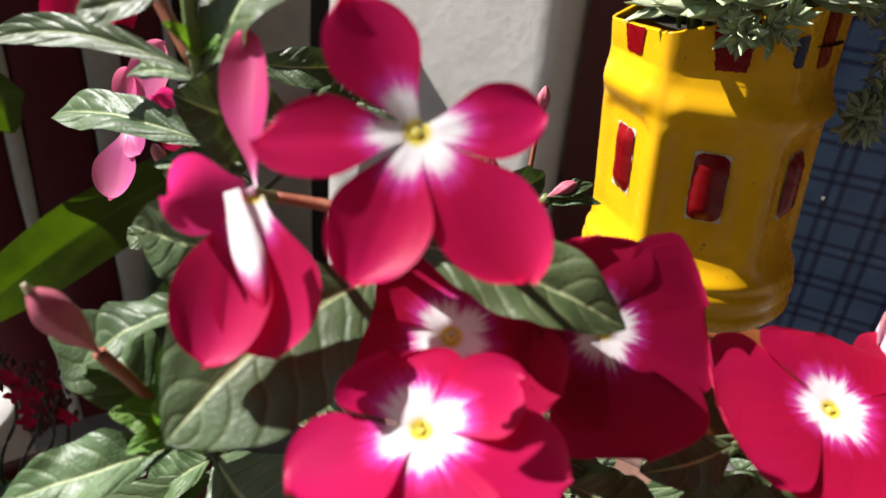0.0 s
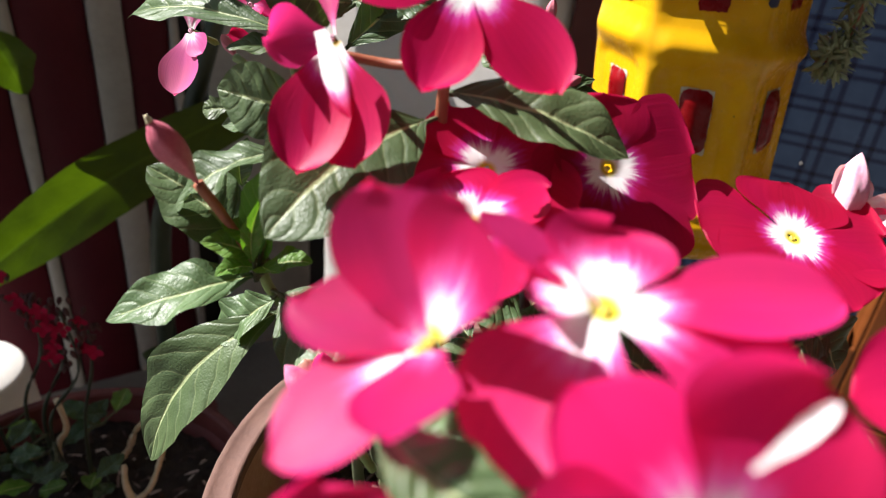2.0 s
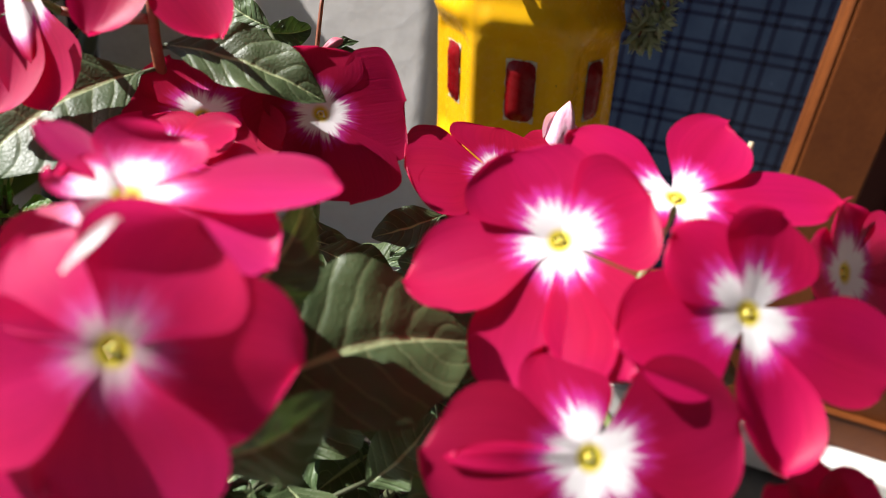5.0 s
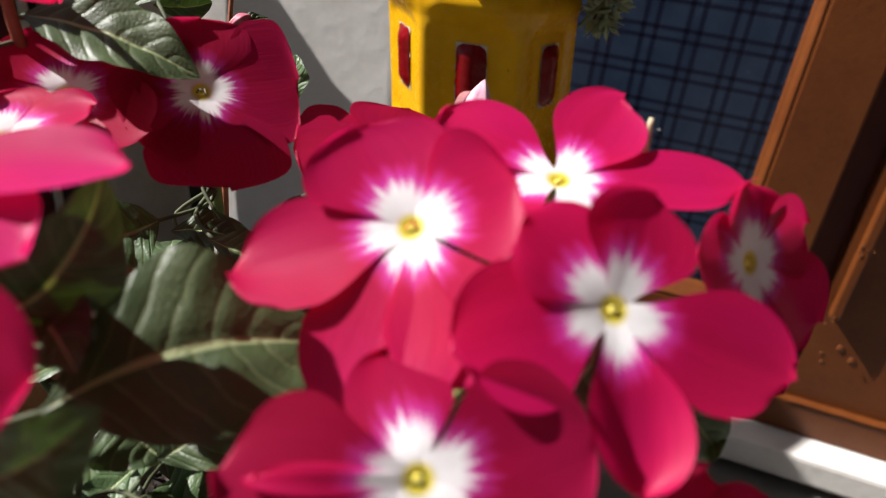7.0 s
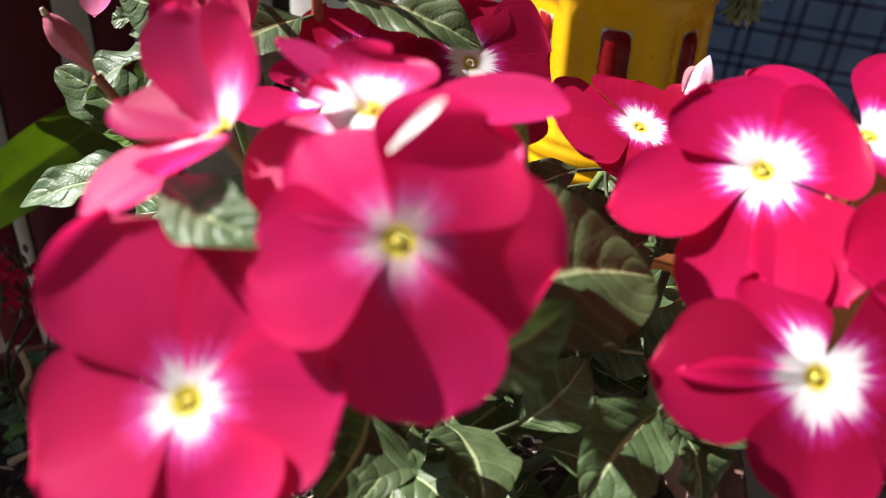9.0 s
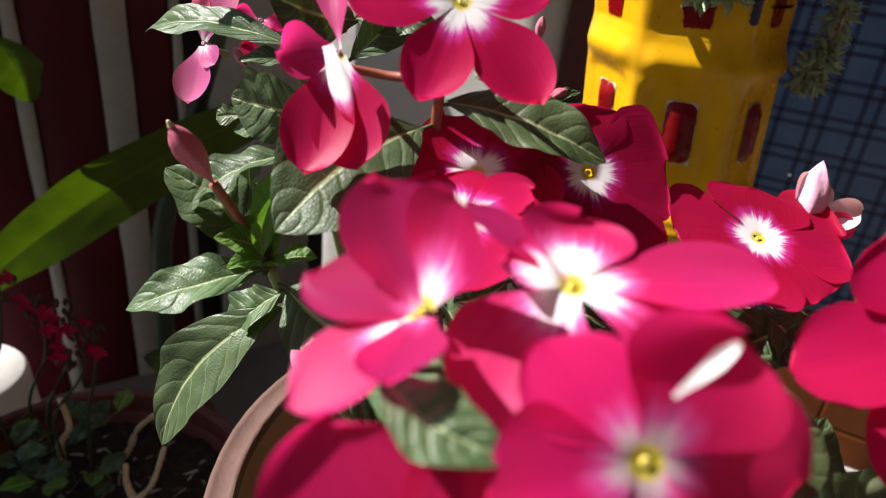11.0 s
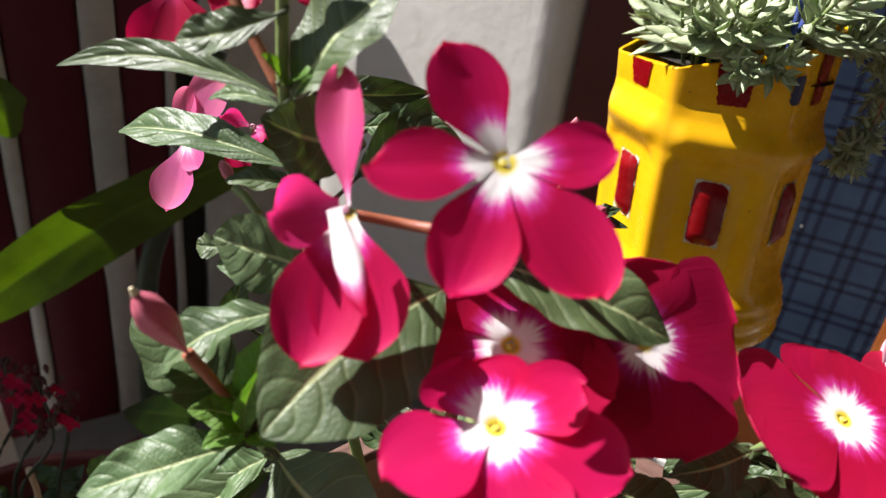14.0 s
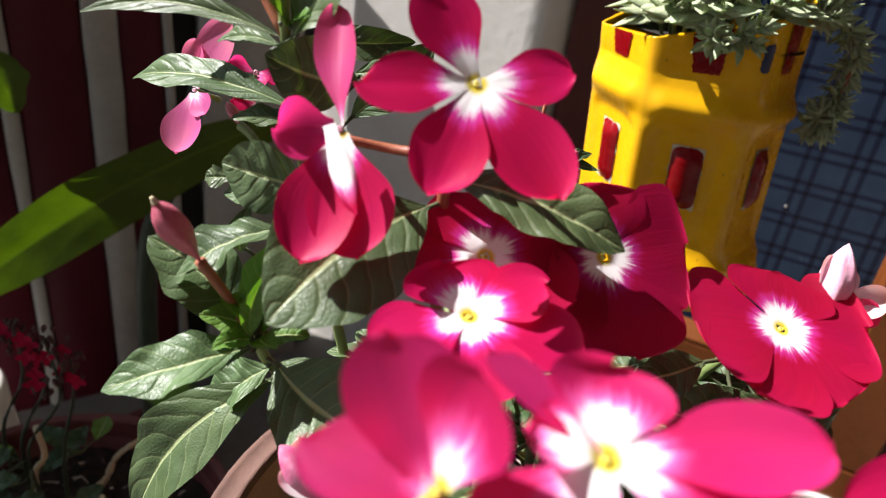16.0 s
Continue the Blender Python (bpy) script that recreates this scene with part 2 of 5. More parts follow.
M_RED_BLOOM = plain_material("small scarlet petal", (0.2, 0.002, 0.02), (0.32, 0.005, 0.035), 200, 0.8, spec=0.1)


def wall_material():
    k = Mat("cream painted plaster", rough=0.75, spec=0.3)
    lumps, grain = k.noise(26.0, 5.0, 0.6), k.noise(240.0, 4.0, 0.6)
    pits = k.n("TexVoronoi")
    pits.inputs["Scale"].default_value = 17.0
    k.put(pits.inputs["Vector"], k.coord())
    pit = k.ramp(k.math("ADD", pits.outputs["Distance"], k.math("MULTIPLY", grain, 0.3)), (0.17, 0.0), (0.23, 1.0))
    k.base(k.ramp(k.math("ADD", k.math("MULTIPLY", lumps, 0.6), k.math("MULTIPLY", grain, 0.4)), (0.3, (0.64, 0.61, 0.56)), (0.7, (0.74, 0.72, 0.68))))
    k.bump(k.math("ADD", k.math("ADD", k.math("MULTIPLY", lumps, 0.7), k.math("MULTIPLY", grain, 0.08)), k.math("MULTIPLY", pit, 0.22)), 0.42, 0.004)
    return k.m


def plaid_material():
    k = Mat("blue plaid film on glass", rough=0.22, spec=0.25)
    x, _, z = k.xyz()

    def lines(c, step, off):
        f = k.math("FRACT", k.math("ADD", k.math("DIVIDE", c, step), off))
        a = k.math("LESS_THAN", k.math("ABSOLUTE", k.math("SUBTRACT", f, 0.34)), 0.062)
        b = k.math("LESS_THAN", k.math("ABSOLUTE", k.math("SUBTRACT", f, 0.63)), 0.062)
        return k.math("ADD", a, b)

    both = k.math("ADD", lines(x, 0.0467, 0.314), lines(z, 0.0413, 0.371))
    soft = k.noise(30.0, 3.0)
    ground = k.ramp(soft, (0.3, (0.015, 0.025, 0.048)), (0.7, (0.024, 0.038, 0.066)))
    col = k.mix(k.math("MULTIPLY", k.math("MINIMUM", both, 1.0), 0.8), ground, (0.005, 0.006, 0.018))
    k.base(k.mix(k.math("GREATER_THAN", both, 1.5), col, (0.003, 0.004, 0.012)))
    k.rough(k.math("MULTIPLY_ADD", soft, 0.2, 0.14))
    return k.m


def paint_material(name, a, b, spots=(0.25, 0.16, 0.02), rough=0.1, bump=0.2, spec=0.45):
    """Thick glossy enamel brushed over plastic, with a few dirt specks."""
    k = Mat(name, rough=0.2, spec=spec)
    big, fine = k.noise(35.0, 3.0), k.noise(260.0, 3.0)
    dirt = k.ramp(k.noise(240.0, 2.0, 0.4), (0.75, 0.0), (0.77, 1.0))
    k.base(k.mix(dirt, k.ramp(big, (0.3, a), (0.7, b)), spots))
    k.rough(k.math("MULTIPLY_ADD", fine, 0.2, rough))
    k.bump(k.math("ADD", big, k.math("MULTIPLY", fine, 0.25)), bump, 0.0012)
    return k.m


M_WALL = wall_material()
M_PLAID = plaid_material()
M_YELLOW = paint_material("yellow enamel", (0.66, 0.33, 0.004), (0.76, 0.42, 0.008), rough=0.16, spec=0.26)
M_RED = paint_material("red enamel", (0.16, 0.001, 0.003), (0.24, 0.002, 0.006), (0.1, 0.004, 0.004), 0.18, 0.05, 0.25)
M_CHIP = plain_material("bare whitish paint edge", (0.5, 0.45, 0.3), (0.7, 0.65, 0.5), 400, 0.6)


# ---- builders ----
def spread(a, b, count, endpoint=True):
    """Even steps from a to b, as plain numbers."""
    return [a + (b - a) * i / (count - 1 if endpoint else count) for i in range(count)]


def part(name, bm, material, parent=None, label="", smooth=True):
    me = bpy.data.meshes.new(name)
    bm.to_mesh(me)
    bm.free()
    return part_mesh(name, me, material, parent, label, smooth)


def part_mesh(name, me, material, parent=None, label="", smooth=True):
    if smooth:
        me.polygons.foreach_set("use_smooth", [True] * len(me.polygons))
    for mat in material if isinstance(material, (list, tuple)) else [material]:
        me.materials.append(mat)
    ob = new(name, me)
    ob.parent = parent
    if label:
        tagged(ob, label)
    return ob


def thing(name, label, category, where=None, group="", kind=""):
    ob = new(name)
    ob.empty_display_size = 0.02
    if where is not None:
        ob.matrix_basis = where
    return tagged(ob, label, category, group, kind)


def grid_mesh(name, rows, uvs=None, closed=False):
    """A mesh from rows of points; uvs in the same layout."""
    nr, nc = len(rows), len(rows[0])
    verts = [tuple(p) for r in rows for p in r]
    faces = []
    for i in range(nr - 1):
        for j in range(nc if closed else nc - 1):
            k = (j + 1) % nc
            faces.append((i * nc + j, i * nc + k, (i + 1) * nc + k, (i + 1) * nc + j))
    me = bpy.data.meshes.new(name)
    me.from_pydata(verts, [], faces)
    if uvs:
        flat = [c for r in uvs for c in r]
        layer = me.uv_layers.new(name="UVMap")
        layer.data.foreach_set("uv", [x for l in me.loops for x in flat[l.vertex_index]])
    me.update()
    return me


def smooth_path(points, steps):
    """A Catmull-Rom line through the points."""
    p = [Vector(q) for q in points]
    p = [2 * p[0] - p[1]] + p + [2 * p[-1] - p[-2]]
    out = []
    for i in range(1, len(p) - 2):
        for s in range(steps):
            t = s / steps
            a, b, c, d = p[i - 1:i + 3]
            out.append(0.5 * (2 * b + (c - a) * t + (2 * a - 5 * b + 4 * c - d) * t * t + (3 * b - a - 3 * c + d) * t ** 3))
    return out + [p[-2]]


STEMS = []


def tube(name, points, radii, material, parent=None, label="", steps=6, sides=10, knobs=0.0):
    """A tapered round stem along a smooth line; radii as at the points."""
    line = smooth_path(points, steps)
    rows = []
    for i, c in enumerate(line):
        f = i / (len(line) - 1) * (len(radii) - 1)
        k = min(int(f), len(radii) - 2)
        r = radii[k] + (radii[k + 1] - radii[k]) * (f - k)
        r *= 1 + knobs * noise.noise(c * 300)
        d = (line[min(i + 1, len(line) - 1)] - line[max(i - 1, 0)]).normalized()
        a = d.orthogonal().normalized() if abs(d.z) > 0.9 else d.cross(Vector((0, 0, 1))).normalized()
        b = d.cross(a)
        rows.append([c + r * (math.cos(t) * a + math.sin(t) * b) for t in spread(0, 2 * math.pi, sides, endpoint=False)])
    rows.insert(0, [line[0]] * sides)
    rows.append([line[-1]] * sides)
    if name in ("stem", "side_shoot", "bud_stem"):
        STEMS.extend(line)
    return part_mesh(name, grid_mesh(name, rows, closed=True), material, parent, label)


def box(bm, x0, x1, y0, y1, z0, z1, bevel=0.0):
    made = bmesh.ops.create_cube(bm, size=1, matrix=Matrix.Translation(((x0 + x1) / 2, (y0 + y1) / 2, (z0 + z1) / 2)) @ Matrix.Diagonal((x1 - x0, y1 - y0, z1 - z0, 1)))
    if bevel:
        edges = list({e for v in made["verts"] for e in v.link_edges})
        bmesh.ops.bevel(bm, geom=edges, offset=bevel, segments=2, affect="EDGES", profile=0.6)


def board(name, dims, material, parent=None, bevel=0.002, label="", where=None):
    bm = bmesh.new()
    box(bm, *dims, bevel=bevel)
    ob = part(name, bm, material, parent, label, smooth=False)
    if where is not None:
        ob.matrix_basis = where
    return ob


def frame_of(normal):
    n = Vector(normal).normalized()
    r = Vector((0, 0, 1)).cross(n)
    r = Vector((1, 0, 0)) if r.length < 0.15 else r
    r = (r - n * r.dot(n)).normalized()
    return r, n.cross(r), n


def petal(parent, centre, normal, angle, length, width, lift=0.0, cup=0.12, curl=0.0, twist=0.0, material=None, seed=0, claw=0.2, square=0.0):
    """One petal, in millimetres; angle counts from the flower's level right, anticlockwise as seen from the front."""
    r, u, n = frame_of(normal)
    a = radians(angle)
    along, across = math.cos(a) * r + math.sin(a) * u, -math.sin(a) * r + math.cos(a) * u
    rows, uvs = [], []
    nu, nv = 24, 16
    rnd = random.Random(seed)
    skew, wave, ph, oblique = rnd.uniform(-0.08, 0.08), rnd.uniform(0.25, 0.6), rnd.uniform(0, 6), rnd.uniform(-0.02, 0.06)
    for i in range(nu + 1):
        s = 1 - (1 - i / nu) ** 1.25
        f = claw + (1 - claw) * (lambda q: q * q * (3 - 2 * q))(min(s / 0.58, 1))
        if s > 0.56:
            f *= max(1 - ((s - 0.56) / 0.44) ** (2.3 + square), 0.0) ** 0.52
        row, uvr = [], []
        for j in range(nv + 1):
            v = 2 * j / nv - 1
            tip = length * (1 + oblique * v * s - 0.03 * v * v)
            d = 1.0 + (tip - 1.0) * s
            w = 0.5 * width * f * v + skew * width * s * s * 0.5
            h = lift * s ** 1.4 + cup * width * f * (v * v - 0.4) * s - curl * s ** 2.5 - 1.8 * (1 - s) ** 3
            h += wave * s * math.sin(2.6 * v + ph + 3 * s) + 0.12 * s * s * math.sin(6 * v + ph) - 0.35 * s * (1 - s) * max(1 - abs(v) * 5, 0)
            h += twist * v * s * width * 0.4
            row.append(Vector(centre) + 0.001 * (along * d + across * w + n * h))
            uvr.append((math.hypot(d, w) / 25.0, v))
        rows.append(row)
        uvs.append(uvr)
    return part_mesh("petal", grid_mesh("petal", rows, uvs), material or M_PETAL, parent)


SEED = [0]


def flower(plant, centre, normal, petals, tube_to=None, material=None, cup=0.12, eye=True, stalk=None):
    """A five-petalled flower: the yellow eye with its throat and tube, then its petals under it.
    petals: (angle, length, width, lift[, cup, curl, twist, square]) in degrees and millimetres."""
    r, u, n = frame_of(normal)
    c = Vector(centre)
    rows = []
    for radius, h in ((0.1, -1.9), (0.22, -1.55), (0.38, -1.4), (0.55, -1.45), (0.7, -1.65), (0.8, -2.3), (1.0, -5), (0.9, -11), (1.2, -16), (0.4, -18)):
        rows.append([c + 0.001 * (radius * (math.cos(t) * r + math.sin(t) * u) + h * n) for t in spread(0, 2 * math.pi, 14, endpoint=False)])
    ob = part_mesh("flower", grid_mesh("flower", rows, closed=True), [M_EYE, M_HOLE, M_STEM] if eye else [M_BUD_WHITE, M_BUD_WHITE, M_STEM], plant, "flower with a yellow eye and white throat" if eye else "")
    ob.data.polygons.foreach_set("material_index", [1 if k < 14 else 0 if k < 70 else 2 for k in range(len(ob.data.polygons))])
    for row in petals:
        SEED[0] += 1
        row = list(row) + [None] * (8 - len(row))
        petal(ob, centre, normal, row[0], row[1], row[2], row[3], cup if row[4] is None else row[4], row[5] or 0.0, 0.1 if row[6] is None else row[6], material, SEED[0], square=row[7] or 0.0)
    if tube_to is not None:
        back = c - n * 0.016
        mid = (back + Vector(tube_to)) / 2 - n * 0.004
        tube("flower_stalk", [back, mid, tube_to], [0.0011, 0.0012, 0.0014], stalk or M_STEM, ob)
    return ob


def leaf(plant, base, tip, width, normal, droop=0.1, fold=0.25, material=None, wave=0.8, name="leaf", blunt=0.66, sweep=None):
    """A blade from base to tip, in millimetres, that faces along normal: bent by droop, folded along its midrib, with waved edges."""
    b, t = Vector(base) * 0.001, Vector(tip) * 0.001
    SEED[0] += 1
    rnd = random.Random(SEED[0])
    length = (t - b).length
    d = (t - b).normalized()
    n = Vector(normal)
    n = (n - d * n.dot(d)).normalized()
    s = d.cross(n)
    nu, nv = 54, 16
    ph, ph2, side = rnd.uniform(0, 6), rnd.uniform(0, 6), rnd.uniform(-0.09, 0.09)
    side = side if sweep is None else sweep
    wave *= rnd.uniform(0.9, 1.7) * min(width / 12, 1.2)
    rows, uvs = [], []
    for i in range(nu + 1):
        q = i / nu
        f = 1.08 * min(math.sin(math.pi * q ** 1.1) ** 0.84, 1.75 * (1 - q) ** blunt)
        f = max(f, 0.05 if q < 0.5 else 0.0)
        row, uvr = [], []
        for j in range(nv + 1):
            v = 2 * j / nv - 1
            w = 0.5 * width * 0.001 * f * v * (1 + 0.11 * noise.noise((q * 6, ph, 3 if v > 0 else 9)))
            h = droop * length * 4 * q * (1 - q) + fold * abs(w) * 0.8
            h += 0.001 * wave * (abs(v) ** 1.5) * math.sin(14 * q + ph + (1.7 if v > 0 else 0)) * f
            h += 0.00028 * abs(math.sin(math.pi * 7.5 * (q - 0.2 * abs(v) ** 1.4) + (math.pi / 2 if v > 0 else 0))) * f * min(abs(v) * 3, 1) * min(width / 14, 1)
            h += 0.0007 * noise.noise((q * 7 + ph, v * 2.2, ph2)) * f * min(width / 14, 1)
            h -= 0.0004 * max(1 - abs(v) * 6, 0) * f
            row.append(b + d * length * q + s * (w + side * length * math.sin(math.pi * q)) + n * h)
            uvr.append((q, v))
        rows.append(row)
        uvs.append(uvr)
    ob = part_mesh(name, grid_mesh(name, rows, uvs), material or M_LEAF, plant)
    near = min(STEMS, key=lambda p: (p - b).length) if STEMS and length < 0.07 else b
    gap = (near - b).length
    if 0.002 < gap < 0.04:
        bend = (near + b) / 2 - d * min(gap, 0.01) * 0.5 - Vector((0, 0, gap * 0.12))
        tube("petiole", [b + d * 0.002, bend, near], [0.0006, 0.0006, 0.0008], M_STEM_SHADED, ob, steps=4, sides=6)
    return ob


# ---- ground and setting ----
WALL = pose(0.438, 0.689, 0, 0, 0, -27)      # x along the window wall, -y out of it
FENCE = pose(-0.34, 0.78, 0, 0, 0, 30)       # x along the board fence
FLOOR_Z = -0.27

bm = bmesh.new()
box(bm, -400, 400, -400, 400, FLOOR_Z - 0.1, FLOOR_Z)
ground = tagged(part("ground", bm, M_FLOOR, smooth=False), "dark grey cement floor under the pots", "floor", kind="structure")

wall = thing("wall_plaster", "cream painted plaster wall beside the window, lumpy and sunlit", "wall", WALL, kind="structure")


def plaster_block():
    bm = bmesh.new()
    zs = spread(FLOOR_Z, 2.6, 60)
    prof = [(-0.64, 0.2), (-0.64, -0.033), (-0.632, -0.036)] + [(s, -0.036) for s in spread(-0.6, -0.34, 12)] + [(-0.322, -0.036), (-0.315, -0.032), (-0.300, -0.010), (-0.292, 0.004), (-0.292, 0.2)]
    rows = [[Vector((x + 0.0015 * noise.noise((z * 9, x * 9, 1)), y + 0.0015 * noise.noise((z * 11, x * 7, 4)), z)) for x, y in prof] for z in zs]
    bm.free()
    return grid_mesh("plaster", rows)


part_mesh("plaster", plaster_block(), M_WALL, wall)
board("wall_over", (-0.292, 2.0, -0.036, 0.2, 1.3, 2.6), M_WALL, wall)
board("wall_beside", (0.9, 2.0, -0.036, 0.2, FLOOR_Z, 1.2995), M_WALL, wall)
board("wall_under", (-0.2915, 0.8995, -0.02, 0.2, FLOOR_Z - 0.02, -0.225), M_WALL, wall)

window = thing("window_1", "brown painted wooden window with blue plaid film on the glass", "window", WALL, kind="structure")
board("jamb", (-0.29, -0.225, -0.012, 0.05, -0.215, 1.3), M_JAMB, window)
board("pane", (-0.226, 0.135, -0.001, 0.004, -0.058, 1.3), M_PLAID, window, bevel=0)
board("lower_rail", (-0.2245, 0.1275, -0.017, 0.03, -0.163, -0.0605), M_WOOD, window, bevel=0.003)
rows = [[Vector((x, y, z + 0.0006 * noise.noise((x * 25, z * 400, 8)))) for y, z in ((0.002, -0.036), (-0.005, -0.0365), (-0.007, -0.0395), (-0.0085, -0.0405), (-0.014, -0.0535), (-0.0165, -0.0545), (-0.0175, -0.0575), (-0.0165, -0.0604), (0.002, -0.0604))] for x in spread(-0.224, 0.1145, 60)]
part_mesh("rail_moulding", grid_mesh("rail_moulding", rows), M_WOOD, window)
stile = board("stile", (0.128, 0.2, -0.017, 0.03, -0.163, 1.3), M_WOOD, window, bevel=0.003)
rows = [[Vector((x + 0.0006 * noise.noise((x * 400, z * 25, 3)), y, z)) for x, y in ((0.115, 0.008), (0.115, -0.003), (0.117, -0.006), (0.1195, -0.0065), (0.1205, -0.009), (0.1235, -0.0135), (0.1275, -0.0155), (0.1275, 0.008))] for z in spread(-0.163, 1.3, 120)]
part_mesh("moulding", grid_mesh("moulding", rows), M_WOOD, window)
# The darker jamb wood puts the recess's shade into its colour.
board("rebate", (0.2, 0.236, 0.012, 0.03, -0.163, 1.3), M_JAMB, window)
board("panel", (0.236, 0.9, -0.008, 0.03, -0.163, 1.3), M_WOOD, window)
board("batten", (0.245, 0.257, -0.024, -0.0085, -0.03, 1.3), M_WOOD, window, bevel=0.0025)
board("bottom_rail", (-0.225, 0.9, -0.017, 0.03, -0.213, -0.164), M_WOOD, window, bevel=0.004)
rows = [[Vector((x, y, z + 0.001 * noise.noise((x * 60, 3, 5)))) for y, z in ((-0.0085, -0.1605), (-0.0125, -0.1612), (-0.0175, -0.1625), (-0.019, -0.1645), (-0.0175, -0.1655))] for x in spread(0.238, 0.9, 90)]
part_mesh("paint_bead", grid_mesh("paint_bead", rows), M_WOOD, window)
rng = random.Random(77)
for k in range(26):
    at = (rng.uniform(0.131, 0.197), -0.0165, rng.uniform(-0.1, 0.4)) if k < 16 else (rng.uniform(0.243, 0.26), -0.024, 0.062 + rng.uniform(-0.006, 0.006) if k < 21 else -0.033 + rng.uniform(-0.006, 0.006))
    bm = bmesh.new()
    bmesh.ops.create_icosphere(bm, subdivisions=1, radius=rng.uniform(0.0009, 0.0019), matrix=Matrix.Translation(at) @ Matrix.Diagonal((1, 0.6, rng.uniform(0.8, 2.2), 1)))
    part("paint_crumb", bm, M_WOOD, window)
for k, (s, z) in enumerate(((0.275, -0.075), (0.292, -0.088), (0.262, -0.1), (0.258, -0.088))):
    bm = bmesh.new()
    bmesh.ops.create_uvsphere(bm, u_segments=10, v_segments=6, radius=0.005 if k < 2 else 0.003, matrix=Matrix.Translation((s, -0.008, z)) @ Matrix.Diagonal((1, 0.35, 1, 1)))
    part("paint_blister", bm, M_WOOD, window)
board("sill", (0.1, 0.9, -0.06, 0.03, -0.255, -0.2135), M_WALL, window, bevel=0.006, label="white painted sill")

bm = bmesh.new()
bmesh.ops.create_icosphere(bm, subdivisions=2, radius=0.0013, matrix=Matrix.Translation((0.0, -0.0018, 0.144)) @ Matrix.Diagonal((1, 0.5, 1.2, 1)))
part("paint_speck", bm, M_WHITE, window, "white paint speck on the pane")

fence = thing("board_fence", "tall fence of upright boards painted maroon and white", "fence", FENCE, kind="structure")
# Added unseen boards left of -0.43 shade the succulent; opening to -0.26 passes sun.
EDGES = ((-1.1, -0.98, M_MAROON), (-0.98, -0.94, M_WHITE), (-0.94, -0.86, M_MAROON), (-0.86, -0.82, M_WHITE), (-0.82, -0.72, M_MAROON), (-0.72, -0.68, M_WHITE), (-0.68, -0.59, M_MAROON), (-0.59, -0.55, M_WHITE), (-0.55, -0.43, M_MAROON), (-0.26, -0.128, M_MAROON), (-0.128, -0.111, M_WHITE), (-0.111, -0.04, M_MAROON), (-0.04, -0.003, M_WHITE), (-0.003, 0.044, M_MAROON),
         (0.044, 0.056, M_WHITE), (0.085, 0.217, M_WHITE))


def painted_board(x0, x1, y0, y1, z1, material):
    """An upright board whose painted edges waver."""
    rows = []
    for z in spread(FLOOR_Z, z1, 60):
        a, b = x0 + 0.0016 * noise.noise((x0 * 50, z * 16, 1)), x1 - 0.0015 + 0.0016 * noise.noise((x1 * 50, z * 16, 1))
        rows.append([Vector(q) for q in ((a, y1, z), (a, y0 + 0.002, z), (a + 0.002, y0, z), ((a + b) / 2, y0 - 0.0004, z), (b - 0.002, y0, z), (b, y0 + 0.002, z), (b, y1, z))])
    return part_mesh("fence_board", grid_mesh("fence_board", rows, closed=True), material, fence)


for x0, x1, mat in EDGES:
    painted_board(x0, x1, -0.009 if mat == M_WHITE else -0.006, 0.012, 0.335 if x0 > 0.08 else 0.75, mat)
# Black sheet that puts the darkness of the gaps into colour.
board("backing", (-0.26, 0.25, 0.0125, 0.03, FLOOR_Z, 0.335), M_BLACK, fence, label="black sheet added so the board gaps look dark")
board("rail", (-1.1, 0.1, 0.0305, 0.06, 0.5, 0.56), M_MAROON, fence)

# unseen walls and a roof slab, added to cut skylight and bounce
board("wall_right", (2.2, 2.35, -2.0, 2.5, FLOOR_Z, 2.6), M_BLOCKER, bevel=0)
board("wall_rear", (-1.6, 2.2, -1.65, -1.5, FLOOR_Z, 2.6), M_BLOCKER, bevel=0)
board("roof", (-0.9, 2.4, -1.7, 2.6, 2.605, 2.75), M_BLOCKER, bevel=0)
for name, what in (("wall_right", "unseen side wall added to block skylight"), ("wall_rear", "unseen wall added behind the camera to block skylight"), ("roof", "unseen roof slab added to block the overhead sky")):
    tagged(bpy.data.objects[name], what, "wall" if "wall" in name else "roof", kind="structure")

# ---- yellow castle planter ----
CASTLE = Vector((0.150, 0.352, 0))
FRONT = math.atan2(-0.982, -0.19) - 0.075
BASE_Z, RIM_Z = 0.2165, 0.3785
RIM_SLOPE = 0.3      # the rim is cut higher on one side


def bump_at(x, mid, half):
    q = min(abs(x - mid) / half, 1)
    return (1 - q * q) ** 2


def step_at(x, edge, soft):
    q = min(max((x - edge) / soft + 0.5, 0), 1)
    return q * q * (3 - 2 * q)


